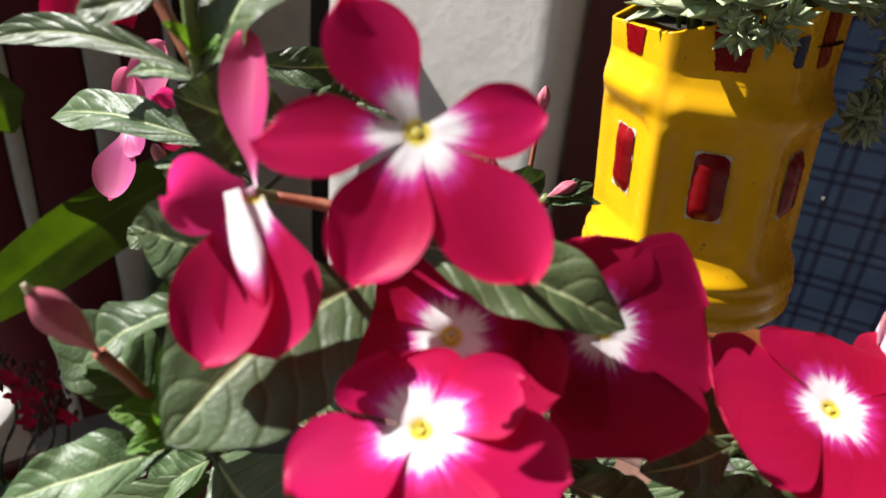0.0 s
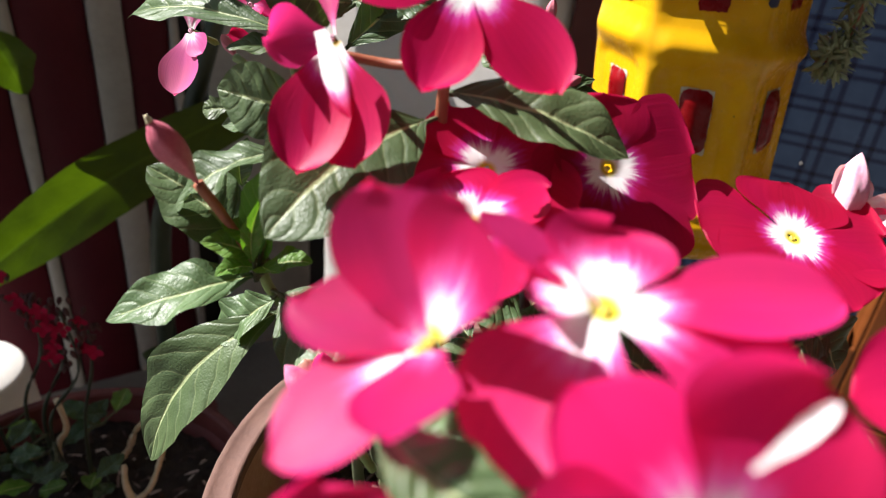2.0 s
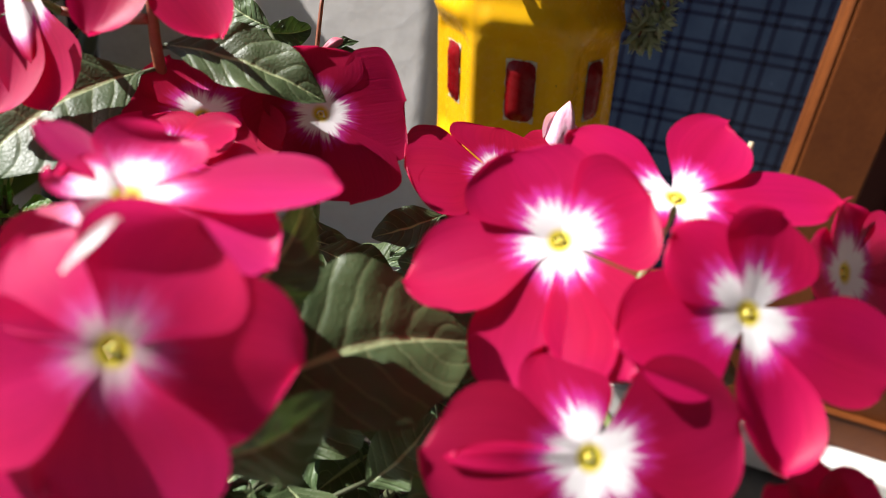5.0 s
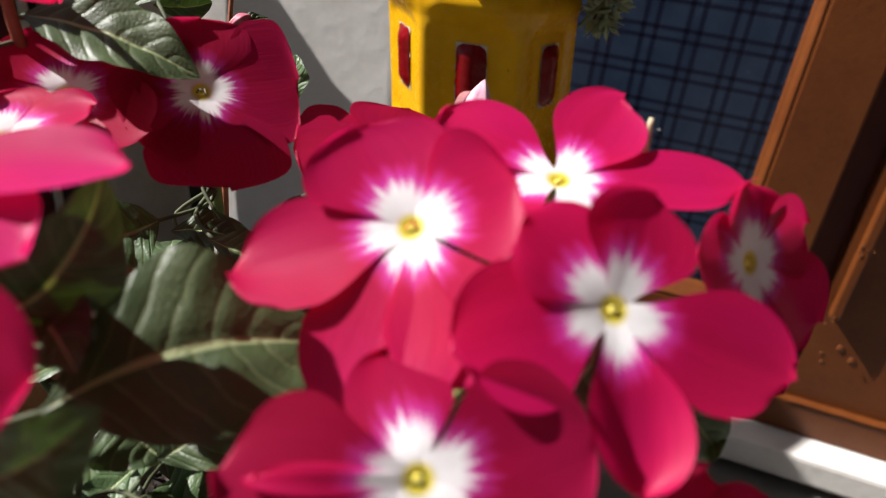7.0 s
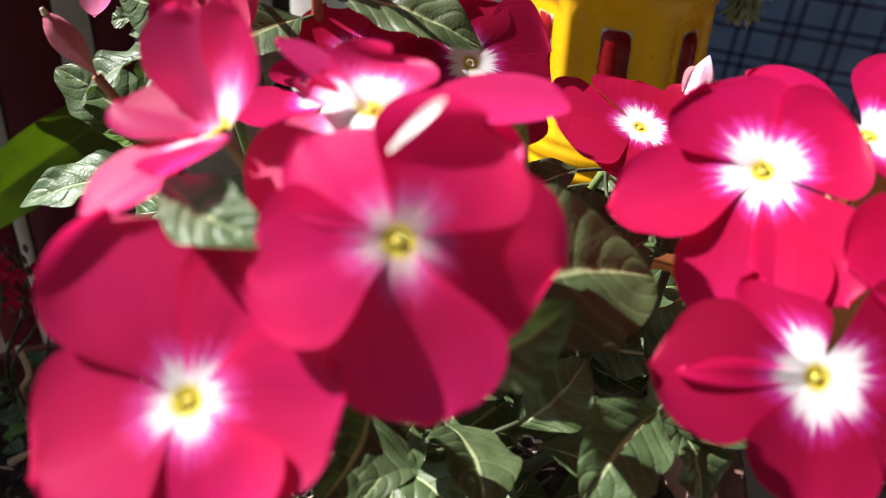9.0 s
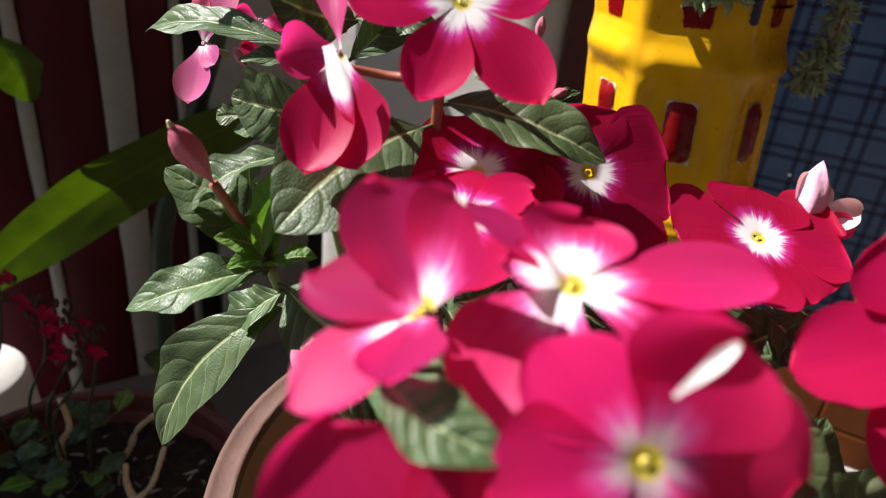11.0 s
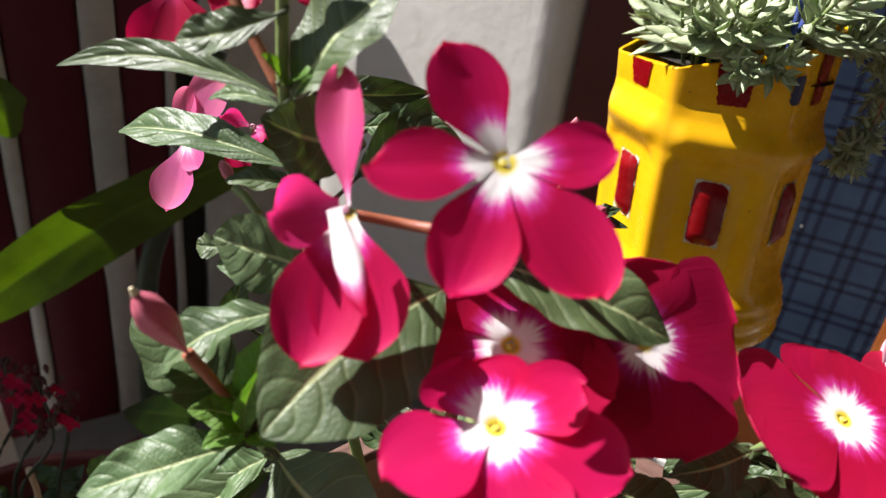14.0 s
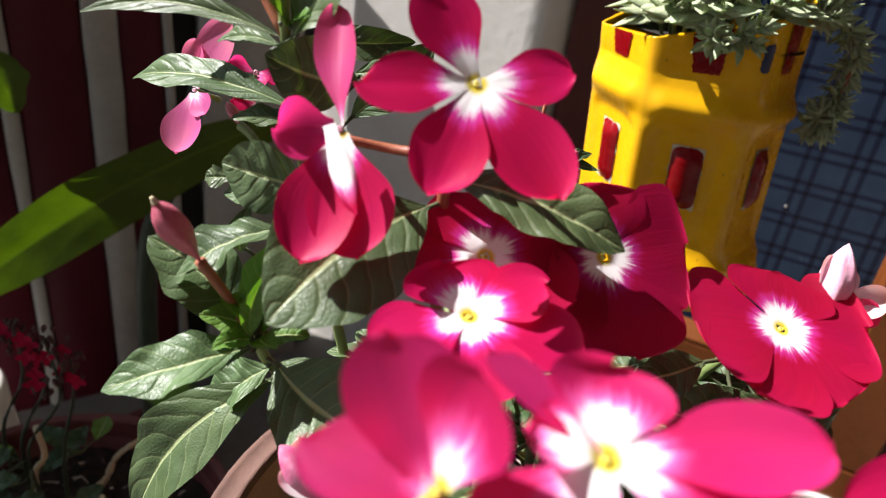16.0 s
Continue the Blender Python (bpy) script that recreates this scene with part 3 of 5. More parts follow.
def castle_radius(th, z):
    """The bottle's radius at an angle and a height: six flat sides, a ridge below the rim, sunk panels, rings round the foot."""
    ph = (th - FRONT + math.pi / 6) % (math.pi / 3) - math.pi / 6
    hexa = 0.0505 / math.cos(ph)
    flat = (hexa ** -24 + 0.0556 ** -24) ** (-1 / 24)
    side = flat * math.sin(ph)
    r = flat
    h = z - BASE_Z
    between = 1 - step_at(abs(side), 0.0215, 0.011)
    top = 0.108 - 18 * max(abs(side) - 0.008, 0) ** 2
    r -= 0.0034 * step_at(h, 0.043, 0.012) * (1 - step_at(h, top, 0.008)) * between
    r += 0.0042 * bump_at(h, 0.1185, 0.010) * (0.3 + 0.7 * between)
    r -= 0.0024 * step_at(h, 0.1305, 0.010) * (0.3 + 0.7 * between)
    foot = 1 - step_at(h, 0.034, 0.012)
    r += (0.0588 - r) * foot
    r -= 0.0016 * bump_at(h, 0.0285, 0.004) + 0.0014 * bump_at(h, 0.0165, 0.004)
    if h < 0.012:
        r -= 0.012 * (1 - h / 0.012) ** 2.2
    r += 0.0006 * noise.noise((math.cos(th) * 2, math.sin(th) * 2, z * 30))
    return r


def castle_point(th, z, out=0.0):
    r = castle_radius(th, z) + out
    lean = (z - 0.298) * -0.085
    z += RIM_SLOPE * r * math.cos(th) * max((z - BASE_Z - 0.132) / (RIM_Z - BASE_Z - 0.132), 0)
    return Vector((CASTLE.x + r * math.cos(th) + lean, CASTLE.y + r * math.sin(th), z))


castle = thing("castle_planter", "yellow painted plastic bottle cut into a castle planter with red windows", "planter")
rows = []
for z in spread(BASE_Z, BASE_Z + 0.02, 16) + spread(BASE_Z + 0.0215, RIM_Z, 90):
    rows.append([castle_point(t, z + 0.0012 * math.sin(3 * t) * (z > RIM_Z - 0.001)) for t in spread(0, 2 * math.pi, 216, endpoint=False)])
rows.insert(0, [Vector((CASTLE.x, CASTLE.y, BASE_Z))] * 216)
for z in spread(RIM_Z, BASE_Z + 0.12, 12):
    rows.append([castle_point(t, z, -0.0016) for t in spread(0, 2 * math.pi, 216, endpoint=False)])
part_mesh("body", grid_mesh("body", rows, closed=True), M_YELLOW, castle)


def painted_patch(name, th0, z0, z1, half_low, half_high, out, material, rag, seed, label="", swell=0.0):
    """A painted field that follows the bottle's side, with uneven brushed edges."""
    rows = []
    nz, nw = 22, 14
    for i in range(nz + 1):
        q = i / nz
        half = half_low + (half_high - half_low) * q
        ends = min(q, 1 - q)
        half *= (0.55 + 0.45 * math.sqrt(1 - (1 - min(ends / 0.16, 1)) ** 2)) if half_low == half_high else 1
        half_l = half + rag * noise.noise((q * 9, seed, 0))
        half_r = half + rag * noise.noise((q * 9, seed, 7))
        row = []
        for j in range(nw + 1):
            v = 2 * j / nw - 1
            w = v * (half_l if v < 0 else half_r)
            z = z0 + (z1 - z0) * q + (rag * noise.noise((v * 4, seed, 3)) if ends < 0.1 else 0)
            row.append(castle_point(th0 + math.atan2(w, 0.05), z, out + swell * (1 - v * v) * min(ends * 6, 1)))
        rows.append(row)
    return part_mesh(name, grid_mesh(name, rows), material, castle, label)


for k in range(6):
    th = FRONT + k * math.pi / 3
    painted_patch("window_edge", th, BASE_Z + 0.064, BASE_Z + 0.099, 0.0089, 0.009, 0.0004, M_CHIP, 0.0012, k * 3.1 + 9)
    painted_patch("painted_window", th, BASE_Z + 0.0645, BASE_Z + 0.0985, 0.0086, 0.0086, 0.0009, M_RED, 0.0007, k * 3.1, "red painted arrow-slit window", 0.0034)
    painted_patch("painted_merlon", th, RIM_Z - 0.024, RIM_Z - 0.0005, 0.0068, 0.0094, 0.0007, M_RED, 0.0011, k * 5.7 + 2, "red painted battlement")
painted_patch("painted_mark", FRONT + 0.52, RIM_Z - 0.021, RIM_Z - 0.009, 0.0026, 0.0026, 0.0007, M_NAVY, 0.0012, 77, "dark blue knot mark")

soil_bm = bmesh.new()
bmesh.ops.create_circle(soil_bm, cap_ends=True, segments=40, radius=0.0475, matrix=Matrix.Translation((CASTLE.x, CASTLE.y, RIM_Z - 0.012)))
part("soil", soil_bm, M_SOIL, castle)
tube("cord", [CASTLE + Vector((0.012, -0.03, RIM_Z)), CASTLE + Vector((0.004, -0.045, RIM_Z + 0.02)), CASTLE + Vector((-0.004, -0.05, 0.42)), CASTLE + Vector((0.0, 0.0, 0.9))],
     [0.0014, 0.0014, 0.0014], M_ROPE, castle, "blue nylon hanging cord", steps=10)

# ---- succulent in the castle ----
succulent = thing("trailing_succulent", "silver-green trailing succulent spilling over the planter's rim", "plant")
rng = random.Random(5)


def succulent_leaf():
    """One pointed fleshy leaf, a unit long along y."""
    rows = []
    for s, w, h in ((0.0, 0.05, 0.0), (0.2, 0.085, -0.01), (0.45, 0.175, 0.0), (0.65, 0.15, 0.015), (0.85, 0.065, 0.05), (1.0, 0.0, 0.1)):
        rows.append([Vector((-w, s, h + 0.03 * (w > 0))), Vector((-w * 0.5, s, h - 0.18 * w)), Vector((w * 0.5, s, h - 0.18 * w)), Vector((w, s, h + 0.03 * (w > 0))), Vector((0, s, h + 0.012))])
    uvs = [[(k / 5, v) for v in (-0.9, -0.4, 0.4, 0.9, 0.3)] for k in range(6)]
    me = grid_mesh("succulent_leaf", rows, uvs, closed=True)
    me.polygons.foreach_set("use_smooth", [True] * len(me.polygons))
    me.materials.append(M_SUCC)
    return me


LEAF_MESH = succulent_leaf()
NEAR, FAR = [], []


def rosette(foot, head, size, count, spread_out=1.35):
    """The leaves of one shoot: they stand wide at its foot and close up towards its head."""
    foot, head = Vector(foot), Vector(head)
    axis = (head - foot).normalized()
    a = axis.orthogonal().normalized()
    b = axis.cross(a)
    for k in range(count):
        q = k / (count - 1)
        at = foot.lerp(head, 0.35 + 0.65 * q)
        t = k * 2.4 + rng.uniform(-0.3, 0.3)
        lift = spread_out - 0.95 * q + rng.uniform(-0.3, 0.3)
        out = (math.cos(t) * a + math.sin(t) * b) * math.sin(lift) + axis * math.cos(lift)
        side = out.cross(axis).normalized()
        up = side.cross(out).normalized()
        ln = size * (1.0 - 0.5 * q * q) * rng.uniform(0.8, 1.15)
        m = Matrix.Translation(at) @ Matrix((side, out, up)).transposed().to_4x4() @ Matrix.Diagonal((ln, ln, ln, 1))
        (NEAR if at.y < CASTLE.y - 0.012 and len(NEAR) < 300 else FAR).append(m)
    FAR_STEMS.append((foot, head))


FAR_STEMS = []
for k in range(11):
    t = rng.uniform(-2.0, 0.5)
    foot = CASTLE + Vector((-0.006 + 0.046 * math.cos(t), 0.046 * math.sin(t), RIM_Z - 0.006 + RIM_SLOPE * 0.046 * math.cos(t)))
    head = foot + Vector((0.014 * math.cos(t), 0.016 * math.sin(t) - 0.004, rng.uniform(0.0, 0.012)))
    rosette(foot, head, rng.uniform(0.012, 0.016), 14, 1.35)
for k in range(64):
    t = rng.uniform(0, 2 * math.pi)
    rr = 0.043 * math.sqrt(rng.random())
    foot = CASTLE + Vector((-0.006 + rr * math.cos(t), rr * math.sin(t), RIM_Z - 0.004 + RIM_SLOPE * rr * math.cos(t)))
    lean = 0.25 + 0.65 * rr / 0.05 * rng.uniform(0.7, 1.3)
    hgt = rng.uniform(0.018, 0.042) * (1.2 - 0.4 * rr / 0.05)
    head = foot + Vector((lean * hgt * math.cos(t) * 0.8, lean * hgt * math.sin(t) * 0.8 - 0.22 * hgt, hgt * 0.9))
    rosette(foot, head, rng.uniform(0.018, 0.026), 12, 1.45)
trail = smooth_path([CASTLE + Vector((0.04, -0.02, RIM_Z + 0.012)), CASTLE + Vector((0.062, -0.026, RIM_Z - 0.001)), CASTLE + Vector((0.068, -0.025, RIM_Z - 0.02)), CASTLE + Vector((0.061, -0.03, RIM_Z - 0.042)), CASTLE + Vector((0.052, -0.031, RIM_Z - 0.048))], 5)
for i in range(len(trail) - 1):
    d = trail[i + 1] - trail[i]
    for _ in range(2):
        off = Vector((rng.uniform(-1, 1), rng.uniform(-1, 1), rng.uniform(-1, 1))) * 0.007
        rosette(trail[i], trail[i] + d * 1.2 + off, rng.uniform(0.009, 0.013), 8, 1.5)
tube("trailing_stem", trail, [0.0012] * 4, M_STEM_RED, succulent, steps=1)
for m in NEAR:
    ob = new("leaf", LEAF_MESH)
    ob.parent = succulent
    ob.matrix_basis = m
verts, faces, uvs = [], [], []
base_v = [v.co.copy() for v in LEAF_MESH.vertices]
base_uv = [d.uv.copy() for d in LEAF_MESH.uv_layers[0].data]
for m in FAR:
    o = len(verts)
    verts += [tuple(m @ v) for v in base_v]
    faces += [tuple(o + i for i in f.vertices) for f in LEAF_MESH.polygons]
    uvs += [c for d in base_uv for c in d]
me = bpy.data.meshes.new("foliage")
me.from_pydata(verts, [], faces)
me.uv_layers.new(name="UVMap").data.foreach_set("uv", uvs)
tagged(part_mesh("foliage", me, M_SUCC, succulent), kind="stuff")
for foot, head in FAR_STEMS[:104]:
    tube("shoot_stem", [foot, (foot + head) / 2, head], [0.0011, 0.001, 0.0007], M_STEM, succulent, steps=2, sides=6)


# ---- pots ----
def pot(name, label, centre, rim_z, radius, height, material, rim_h=0.03, soil_drop=0.02, wall_t=0.008, foot=0.68, outside=None):
    """A tapered pot with a thick rounded rim and lumpy soil in it."""
    ob = thing(name, label, "plant pot", Matrix.Translation((centre[0], centre[1], rim_z - height)))
    prof = [(0.0, 0.0), (radius * foot, 0.0), (radius * (foot + 0.03), 0.004)]
    prof += [(radius * (foot + 0.03 + (0.93 - foot - 0.03) * q), 0.004 + (height - rim_h - 0.004) * q) for q in spread(0.1, 1, 8)]
    prof += [(radius * 0.985, height - rim_h + 0.002), (radius, height - rim_h + 0.006), (radius, height - 0.004), (radius - 0.0012, height), (radius - 0.003, height - 0.0012),
             (radius - wall_t + 0.003, height - 0.0012), (radius - wall_t + 0.0012, height), (radius - wall_t, height - 0.004), (radius - wall_t - 0.002, height - soil_drop - 0.02)]
    rows = [[Vector((r * (1 + 0.006 * noise.noise((math.cos(t), math.sin(t), h * 8))) * math.cos(t), r * math.sin(t), h)) for t in spread(0, 2 * math.pi, 64, endpoint=False)] for r, h in prof]
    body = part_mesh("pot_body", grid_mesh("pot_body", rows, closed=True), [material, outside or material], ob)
    # All but the inner wall takes the outside colour, rim and top too.
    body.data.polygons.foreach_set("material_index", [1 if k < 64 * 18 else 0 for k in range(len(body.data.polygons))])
    rows = []
    for r in spread(0, radius - wall_t - 0.0005, 26):
        rows.append([Vector((r * math.cos(t), r * math.sin(t), height - soil_drop + 0.005 * noise.noise((r * 90 * math.cos(t), r * 90 * math.sin(t), 2)) + 0.004 * noise.noise((r * 300 * math.cos(t), r * 300 * math.sin(t), 5)))) for t in spread(0, 2 * math.pi, 90, endpoint=False)])
    part_mesh("soil", grid_mesh("soil", rows, closed=True), M_SOIL, ob)
    bm = bmesh.new()
    prng = random.Random(int(radius * 1e4))
    for _ in range(240):
        r, t, s = (radius - wall_t - 0.004) * math.sqrt(prng.random()), prng.uniform(0, 6.28), prng.uniform(0.0006, 0.0022)
        bmesh.ops.create_icosphere(bm, subdivisions=1, radius=s, matrix=Matrix.Translation((r * math.cos(t), r * math.sin(t), height - soil_drop + 0.003)) @ Matrix.Diagonal((1, prng.uniform(0.6, 1.4), prng.uniform(0.5, 1), 1)))
    tagged(part("loose_soil", bm, M_SOIL, ob), kind="stuff")
    return ob


pot("vinca_pot", "large terracotta pot holding the pink periwinkles", (0.042, 0.13), 0.208, 0.116, 0.208 - FLOOR_Z, M_TERRA, soil_drop=0.043, wall_t=0.012, outside=M_TERRA_SHADED)
def scraps(label, x, y, z, reach, count, seed):
    """Curled dry scraps strewn over a pot's soil."""
    litter = thing("dry_litter", label, "plant litter", kind="stuff")
    rng = random.Random(seed)
    rows, faces = [], []
    for k in range(count):
        t, rr = rng.uniform(0, 6.28), reach * math.sqrt(rng.random())
        c = Vector((x + rr * math.cos(t), y + rr * math.sin(t), z + rng.uniform(0, 0.006)))
        d = Vector((rng.uniform(-1, 1), rng.uniform(-1, 1), rng.uniform(-0.5, 0.5))).normalized() * rng.uniform(0.002, 0.006)
        w = d.cross(Vector((0, 0, 1))).normalized() * rng.uniform(0.0004, 0.0013)
        up = Vector((0, 0, 0.0006))
        o = len(rows)
        rows += [c - d - w, c - d + w, c + up - w, c + up + w, c + d - w * 0.3, c + d + w * 0.3]
        faces += [(o, o + 1, o + 3, o + 2), (o + 2, o + 3, o + 5, o + 4)]
    me = bpy.data.meshes.new("litter")
    me.from_pydata(rows, [], faces)
    part_mesh("litter", me, M_LITTER, litter, smooth=False)


scraps("dry dark and pale plant scraps lying on the soil", 0.042, 0.13, 0.167, 0.094, 420, 8)
scraps("pale dry scraps on the dark soil of the red pot", -0.222, 0.29, -0.028, 0.105, 300, 9)
pot("red_rimmed_pot", "dull red pot with dark soil and a scarlet-flowered succulent", (-0.222, 0.29), 0.0, 0.124, -FLOOR_Z, M_POT_RED, rim_h=0.018, soil_drop=0.03)

# ---- periwinkle at the back of the pot ----
rear = thing("periwinkle_plant", "pink-flowered periwinkle with glossy dark leaves at the back of the pot", "flowering plant", group="periwinkles in the pot")
tube("stem", [(0.0, 0.16, 0.17), (-0.025, 0.145, 0.25), (-0.044, 0.125, 0.29), (-0.0465, 0.113, 0.308)], [0.0019, 0.0018, 0.0016, 0.0014], M_STEM, rear)
tube("stem", [(0.0, 0.165, 0.17), (-0.025, 0.155, 0.27), (-0.040, 0.142, 0.345), (-0.0455, 0.137, 0.382), (-0.046, 0.137, 0.42)], [0.0020, 0.0018, 0.0016, 0.0014, 0.0012], M_STEM, rear)
tube("stem", [(0.02, 0.165, 0.17), (0.004, 0.14, 0.28), (-0.003, 0.118, 0.345), (-0.003, 0.112, 0.372)], [0.0020, 0.0018, 0.0016, 0.0012], M_STEM_RED, rear)
tube("stem", [(0.035, 0.165, 0.17), (0.034, 0.15, 0.26), (0.036, 0.128, 0.325), (0.038, 0.12, 0.338)], [0.0020, 0.0018, 0.0014, 0.0011], M_STEM, rear)
tube("stem", [(0.05, 0.17, 0.17), (0.075, 0.145, 0.26), (0.086, 0.118, 0.322)], [0.0019, 0.0017, 0.0012], M_STEM, rear)
tube("bud_stem", [(0.028, 0.165, 0.17), (0.03, 0.18, 0.3), (0.0315, 0.19, 0.335), (0.0335, 0.197, 0.36)], [0.0014, 0.0012, 0.0009, 0.0007], M_STEM_RED, rear)
tube("side_shoot", [(-0.0455, 0.137, 0.382), (-0.058, 0.145, 0.4), (-0.065, 0.15, 0.412)], [0.0014, 0.0013, 0.0010], M_STEM_RED, rear)


def bud(plant, base, tip, width, material, stalk_from=None, stalk_material=None, swell=0.62):
    """A closed twisted bud, widest past its middle, on its stalk."""
    b, t = Vector(base), Vector(tip)
    d = (t - b)
    a = d.normalized().orthogonal().normalized()
    c = d.normalized().cross(a)
    rows = []
    for q in spread(0, 1, 16):
        r = width / 2 * (math.sin(math.pi * q ** (math.log(0.5) / math.log(swell))) ** 0.8 * 0.92 + 0.08 * (1 - q))
        rows.append([b + d * q + r * (1 + 0.12 * math.cos(5 * th + 5 * q)) * (math.cos(th) * a + math.sin(th) * c) for th in spread(0, 2 * math.pi, 20, endpoint=False)])
    ob = part_mesh("bud", grid_mesh("bud", rows, closed=True), material, plant, "closed twisted bud")
    if stalk_from is not None:
        tube("bud_stalk", [stalk_from, (Vector(stalk_from) + b) / 2 + Vector((0, 0, 0.0008)), b], [0.0012, 0.0012, 0.0014], stalk_material or M_STEM_RED, ob)
    return ob


bud(rear, (-0.0588, 0.1067, 0.3345), (-0.067, 0.103, 0.3505), 0.0072, M_BUD, (-0.048, 0.1115, 0.312))
tube("withered_tip", [(-0.0668, 0.103, 0.350), (-0.0675, 0.1028, 0.3515)], [0.0009, 0.0004], M_WITHER, rear)
bud(rear, (-0.0452, 0.112, 0.316), (-0.0435, 0.111, 0.326), 0.0034, M_LEAF_YOUNG, (-0.0465, 0.113, 0.309), M_STEM)
bud(rear, (0.0335, 0.197, 0.358), (0.034, 0.1975, 0.369), 0.0038, M_BUD)
bud(rear, (-0.0605, 0.1548, 0.3517), (-0.0656, 0.1602, 0.3566), 0.0032, M_BUD, (-0.0535, 0.149, 0.3475), M_STEM)
bud(rear, (0.034, 0.17, 0.346), (0.042, 0.172, 0.350), 0.004, M_BUD, (0.03, 0.178, 0.33), M_STEM)

flower(rear, (-0.001, 0.1, 0.386), (0.05, -0.799, 0.599), [(122, 23.3, 15, 1), (8, 20, 12, 1), (-51, 29, 16.5, 0), (-109, 25.7, 15.5, 0), (-172, 24.1, 13, 1)], tube_to=(-0.003, 0.113, 0.372))
sideways = flower(rear, (-0.0285, 0.106, 0.371), (-0.05, -0.885, 0.463), [(-98, 30, 17, 3), (-73, 28.5, 19, 2)], tube_to=(-0.004, 0.113, 0.365), eye=False, stalk=M_STEM_RED)
petal(sideways, (-0.0285, 0.106, 0.371), (-0.05, -0.885, 0.463), -167, 13, 13.5, 3, 0.3, 0, 0.1, M_PETAL_BACK, 303, 0.35)
flower(rear, (0.003, 0.0845, 0.342), (-0.02, -0.25, 0.968), [(122, 14.5, 23, 1), (32, 19, 16, 2), (-15, 25, 18, -1), (-84, 23, 24, -2), (-144, 23.3, 19, -1)], tube_to=(0.0, 0.125, 0.33))
flower(rear, (0.008, 0.107, 0.344), (0.05, -0.599, 0.799), [(118, 18.6, 22.4, 0), (25, 17, 21.3, 0), (-31, 23.3, 19.9, 2), (-91, 19.2, 21.2, 0), (-165, 19.7, 21.2, 0)], material=M_PETAL_RICH, tube_to=(0.0, 0.13, 0.32))
flower(rear, (0.038, 0.111, 0.345), (0.22, -0.72, 0.66), [(86, 19, 24, 0, 0.03, 0, 0.03, 2), (4, 24, 33, 0, 0.03, 0, 0.03, 4), (-85, 25.6, 33, 0, 0.03, 0, 0.03, 4), (-151, 20, 27, 0, 0.03, 0, 0.03, 2), (140, 15, 19, 0, 0.03)], material=M_PETAL_SHADED, tube_to=(0.038, 0.12, 0.338))
flower(rear, (0.087, 0.108, 0.332), (0.1, -0.39, 0.915), [(66, 16.8, 31, 1, 0.06, 0, 0.04, 1.5), (-5, 26.5, 33, 0, 0.06, 0, 0.04, 1.5), (-78, 23, 32, -1, 0.06, 0, 0.04, 1.5), (-138, 25, 33, 0, 0.06, 0, 0.04, 1.5), (174, 27.5, 34, 1, 0.06, 0, 0.04, 1.5)], tube_to=(0.086, 0.118, 0.322), material=M_PETAL_RICH)
flower(rear, (-0.0835, 0.186, 0.3512), (-0.302, -0.855, 0.422), [(-89, 21.5, 15, 0), (-40, 10.5, 9, 1), (71, 26, 13.5, 0), (100, 16, 8, 0)], material=M_PETAL_ROSE, eye=False, cup=0.2)
flower(rear, (-0.0776, 0.165, 0.3977), (-0.104, -0.989, 0.104), [(-111, 19.4, 11.4, 3), (-79, 18.1, 12.4, 4), (-53, 17.6, 9.4, 2)], material=M_PETAL_RED, eye=False)
flower(rear, (-0.0582, 0.15, 0.4017), (0.105, -0.943, 0.314), [(-129, 8.1, 7, 2), (-50, 6.1, 7, 2), (-87, 7.8, 6.2, 3)], material=M_PETAL_RED, eye=False)
flower(rear, (-0.0391, 0.15, 0.4047), (0.105, -0.943, 0.314), [(-147, 7.7, 5.6, 0), (-77, 7.2, 6.4, 1), (12, 6.2, 5.3, 0)], material=M_PETAL_RED, eye=False)
crumpled = flower(rear, (-0.0592, 0.168, 0.3645), (0.1, -0.85, 0.5), [(168, 8, 5.5, 3, 0.4, 2.0, 0.4), (-12, 9, 6, 2, 0.4, 2.0, 0.4), (-60, 6, 5, 4, 0.4)], material=M_PETAL_BACK, eye=False)
petal(crumpled, (-0.0588, 0.17, 0.3538), (0.1, -0.85, 0.5), 175, 8, 6, 1, 0.3, 1.0, 0.3, M_PETAL_RED, 340, 0.5)
petal(sideways, (-0.0285, 0.106, 0.371), (-0.5, -0.7, 0.5), 119, 30, 10.5, -1, 0.3, 0, 0.1, M_PETAL_PALE, 301, 0.06)
petal(sideways, (-0.0305, 0.1005, 0.3745), (-0.05, -0.885, 0.463), -66, 20.9, 5.2, 3, -0.5, 0, 0.1, M_PETAL_WHITE, 302, 0.5)
leaf(rear, (-45.7, 136.0, 381.8), (-104.5, 160.0, 376.6), 6.8, (-0.3, -0.75, 0.6), 0.06, 0.35, blunt=0.4)
leaf(rear, (-46.2, 135.0, 399.2), (-69.1, 140.0, 390.7), 9, (-0.15, -0.8, 0.5), 0.08, 0.3, blunt=0.45)
leaf(rear, (-43.4, 135, 382), (-20.4, 135, 409.9), 21.5, (-0.61, -0.62, 0.5), 0.1, 0.25)
leaf(rear, (-44.1, 149.0, 360.5), (-99.0, 179.0, 354.5), 11, (-0.35, -0.5, 0.8), 0.13, 0.2, wave=1.2, blunt=0.35)
leaf(rear, (-47, 140, 378.9), (-65.3, 150, 375.7), 5.6, (-0.41, -0.51, 0.76), 0.1, 0.25)
leaf(rear, (-27.3, 142, 371.4), (-49.6, 133, 378.0), 17.5, (0.1, -0.95, 0.25), 0.06, 0.15, wave=0.5, blunt=0.4)
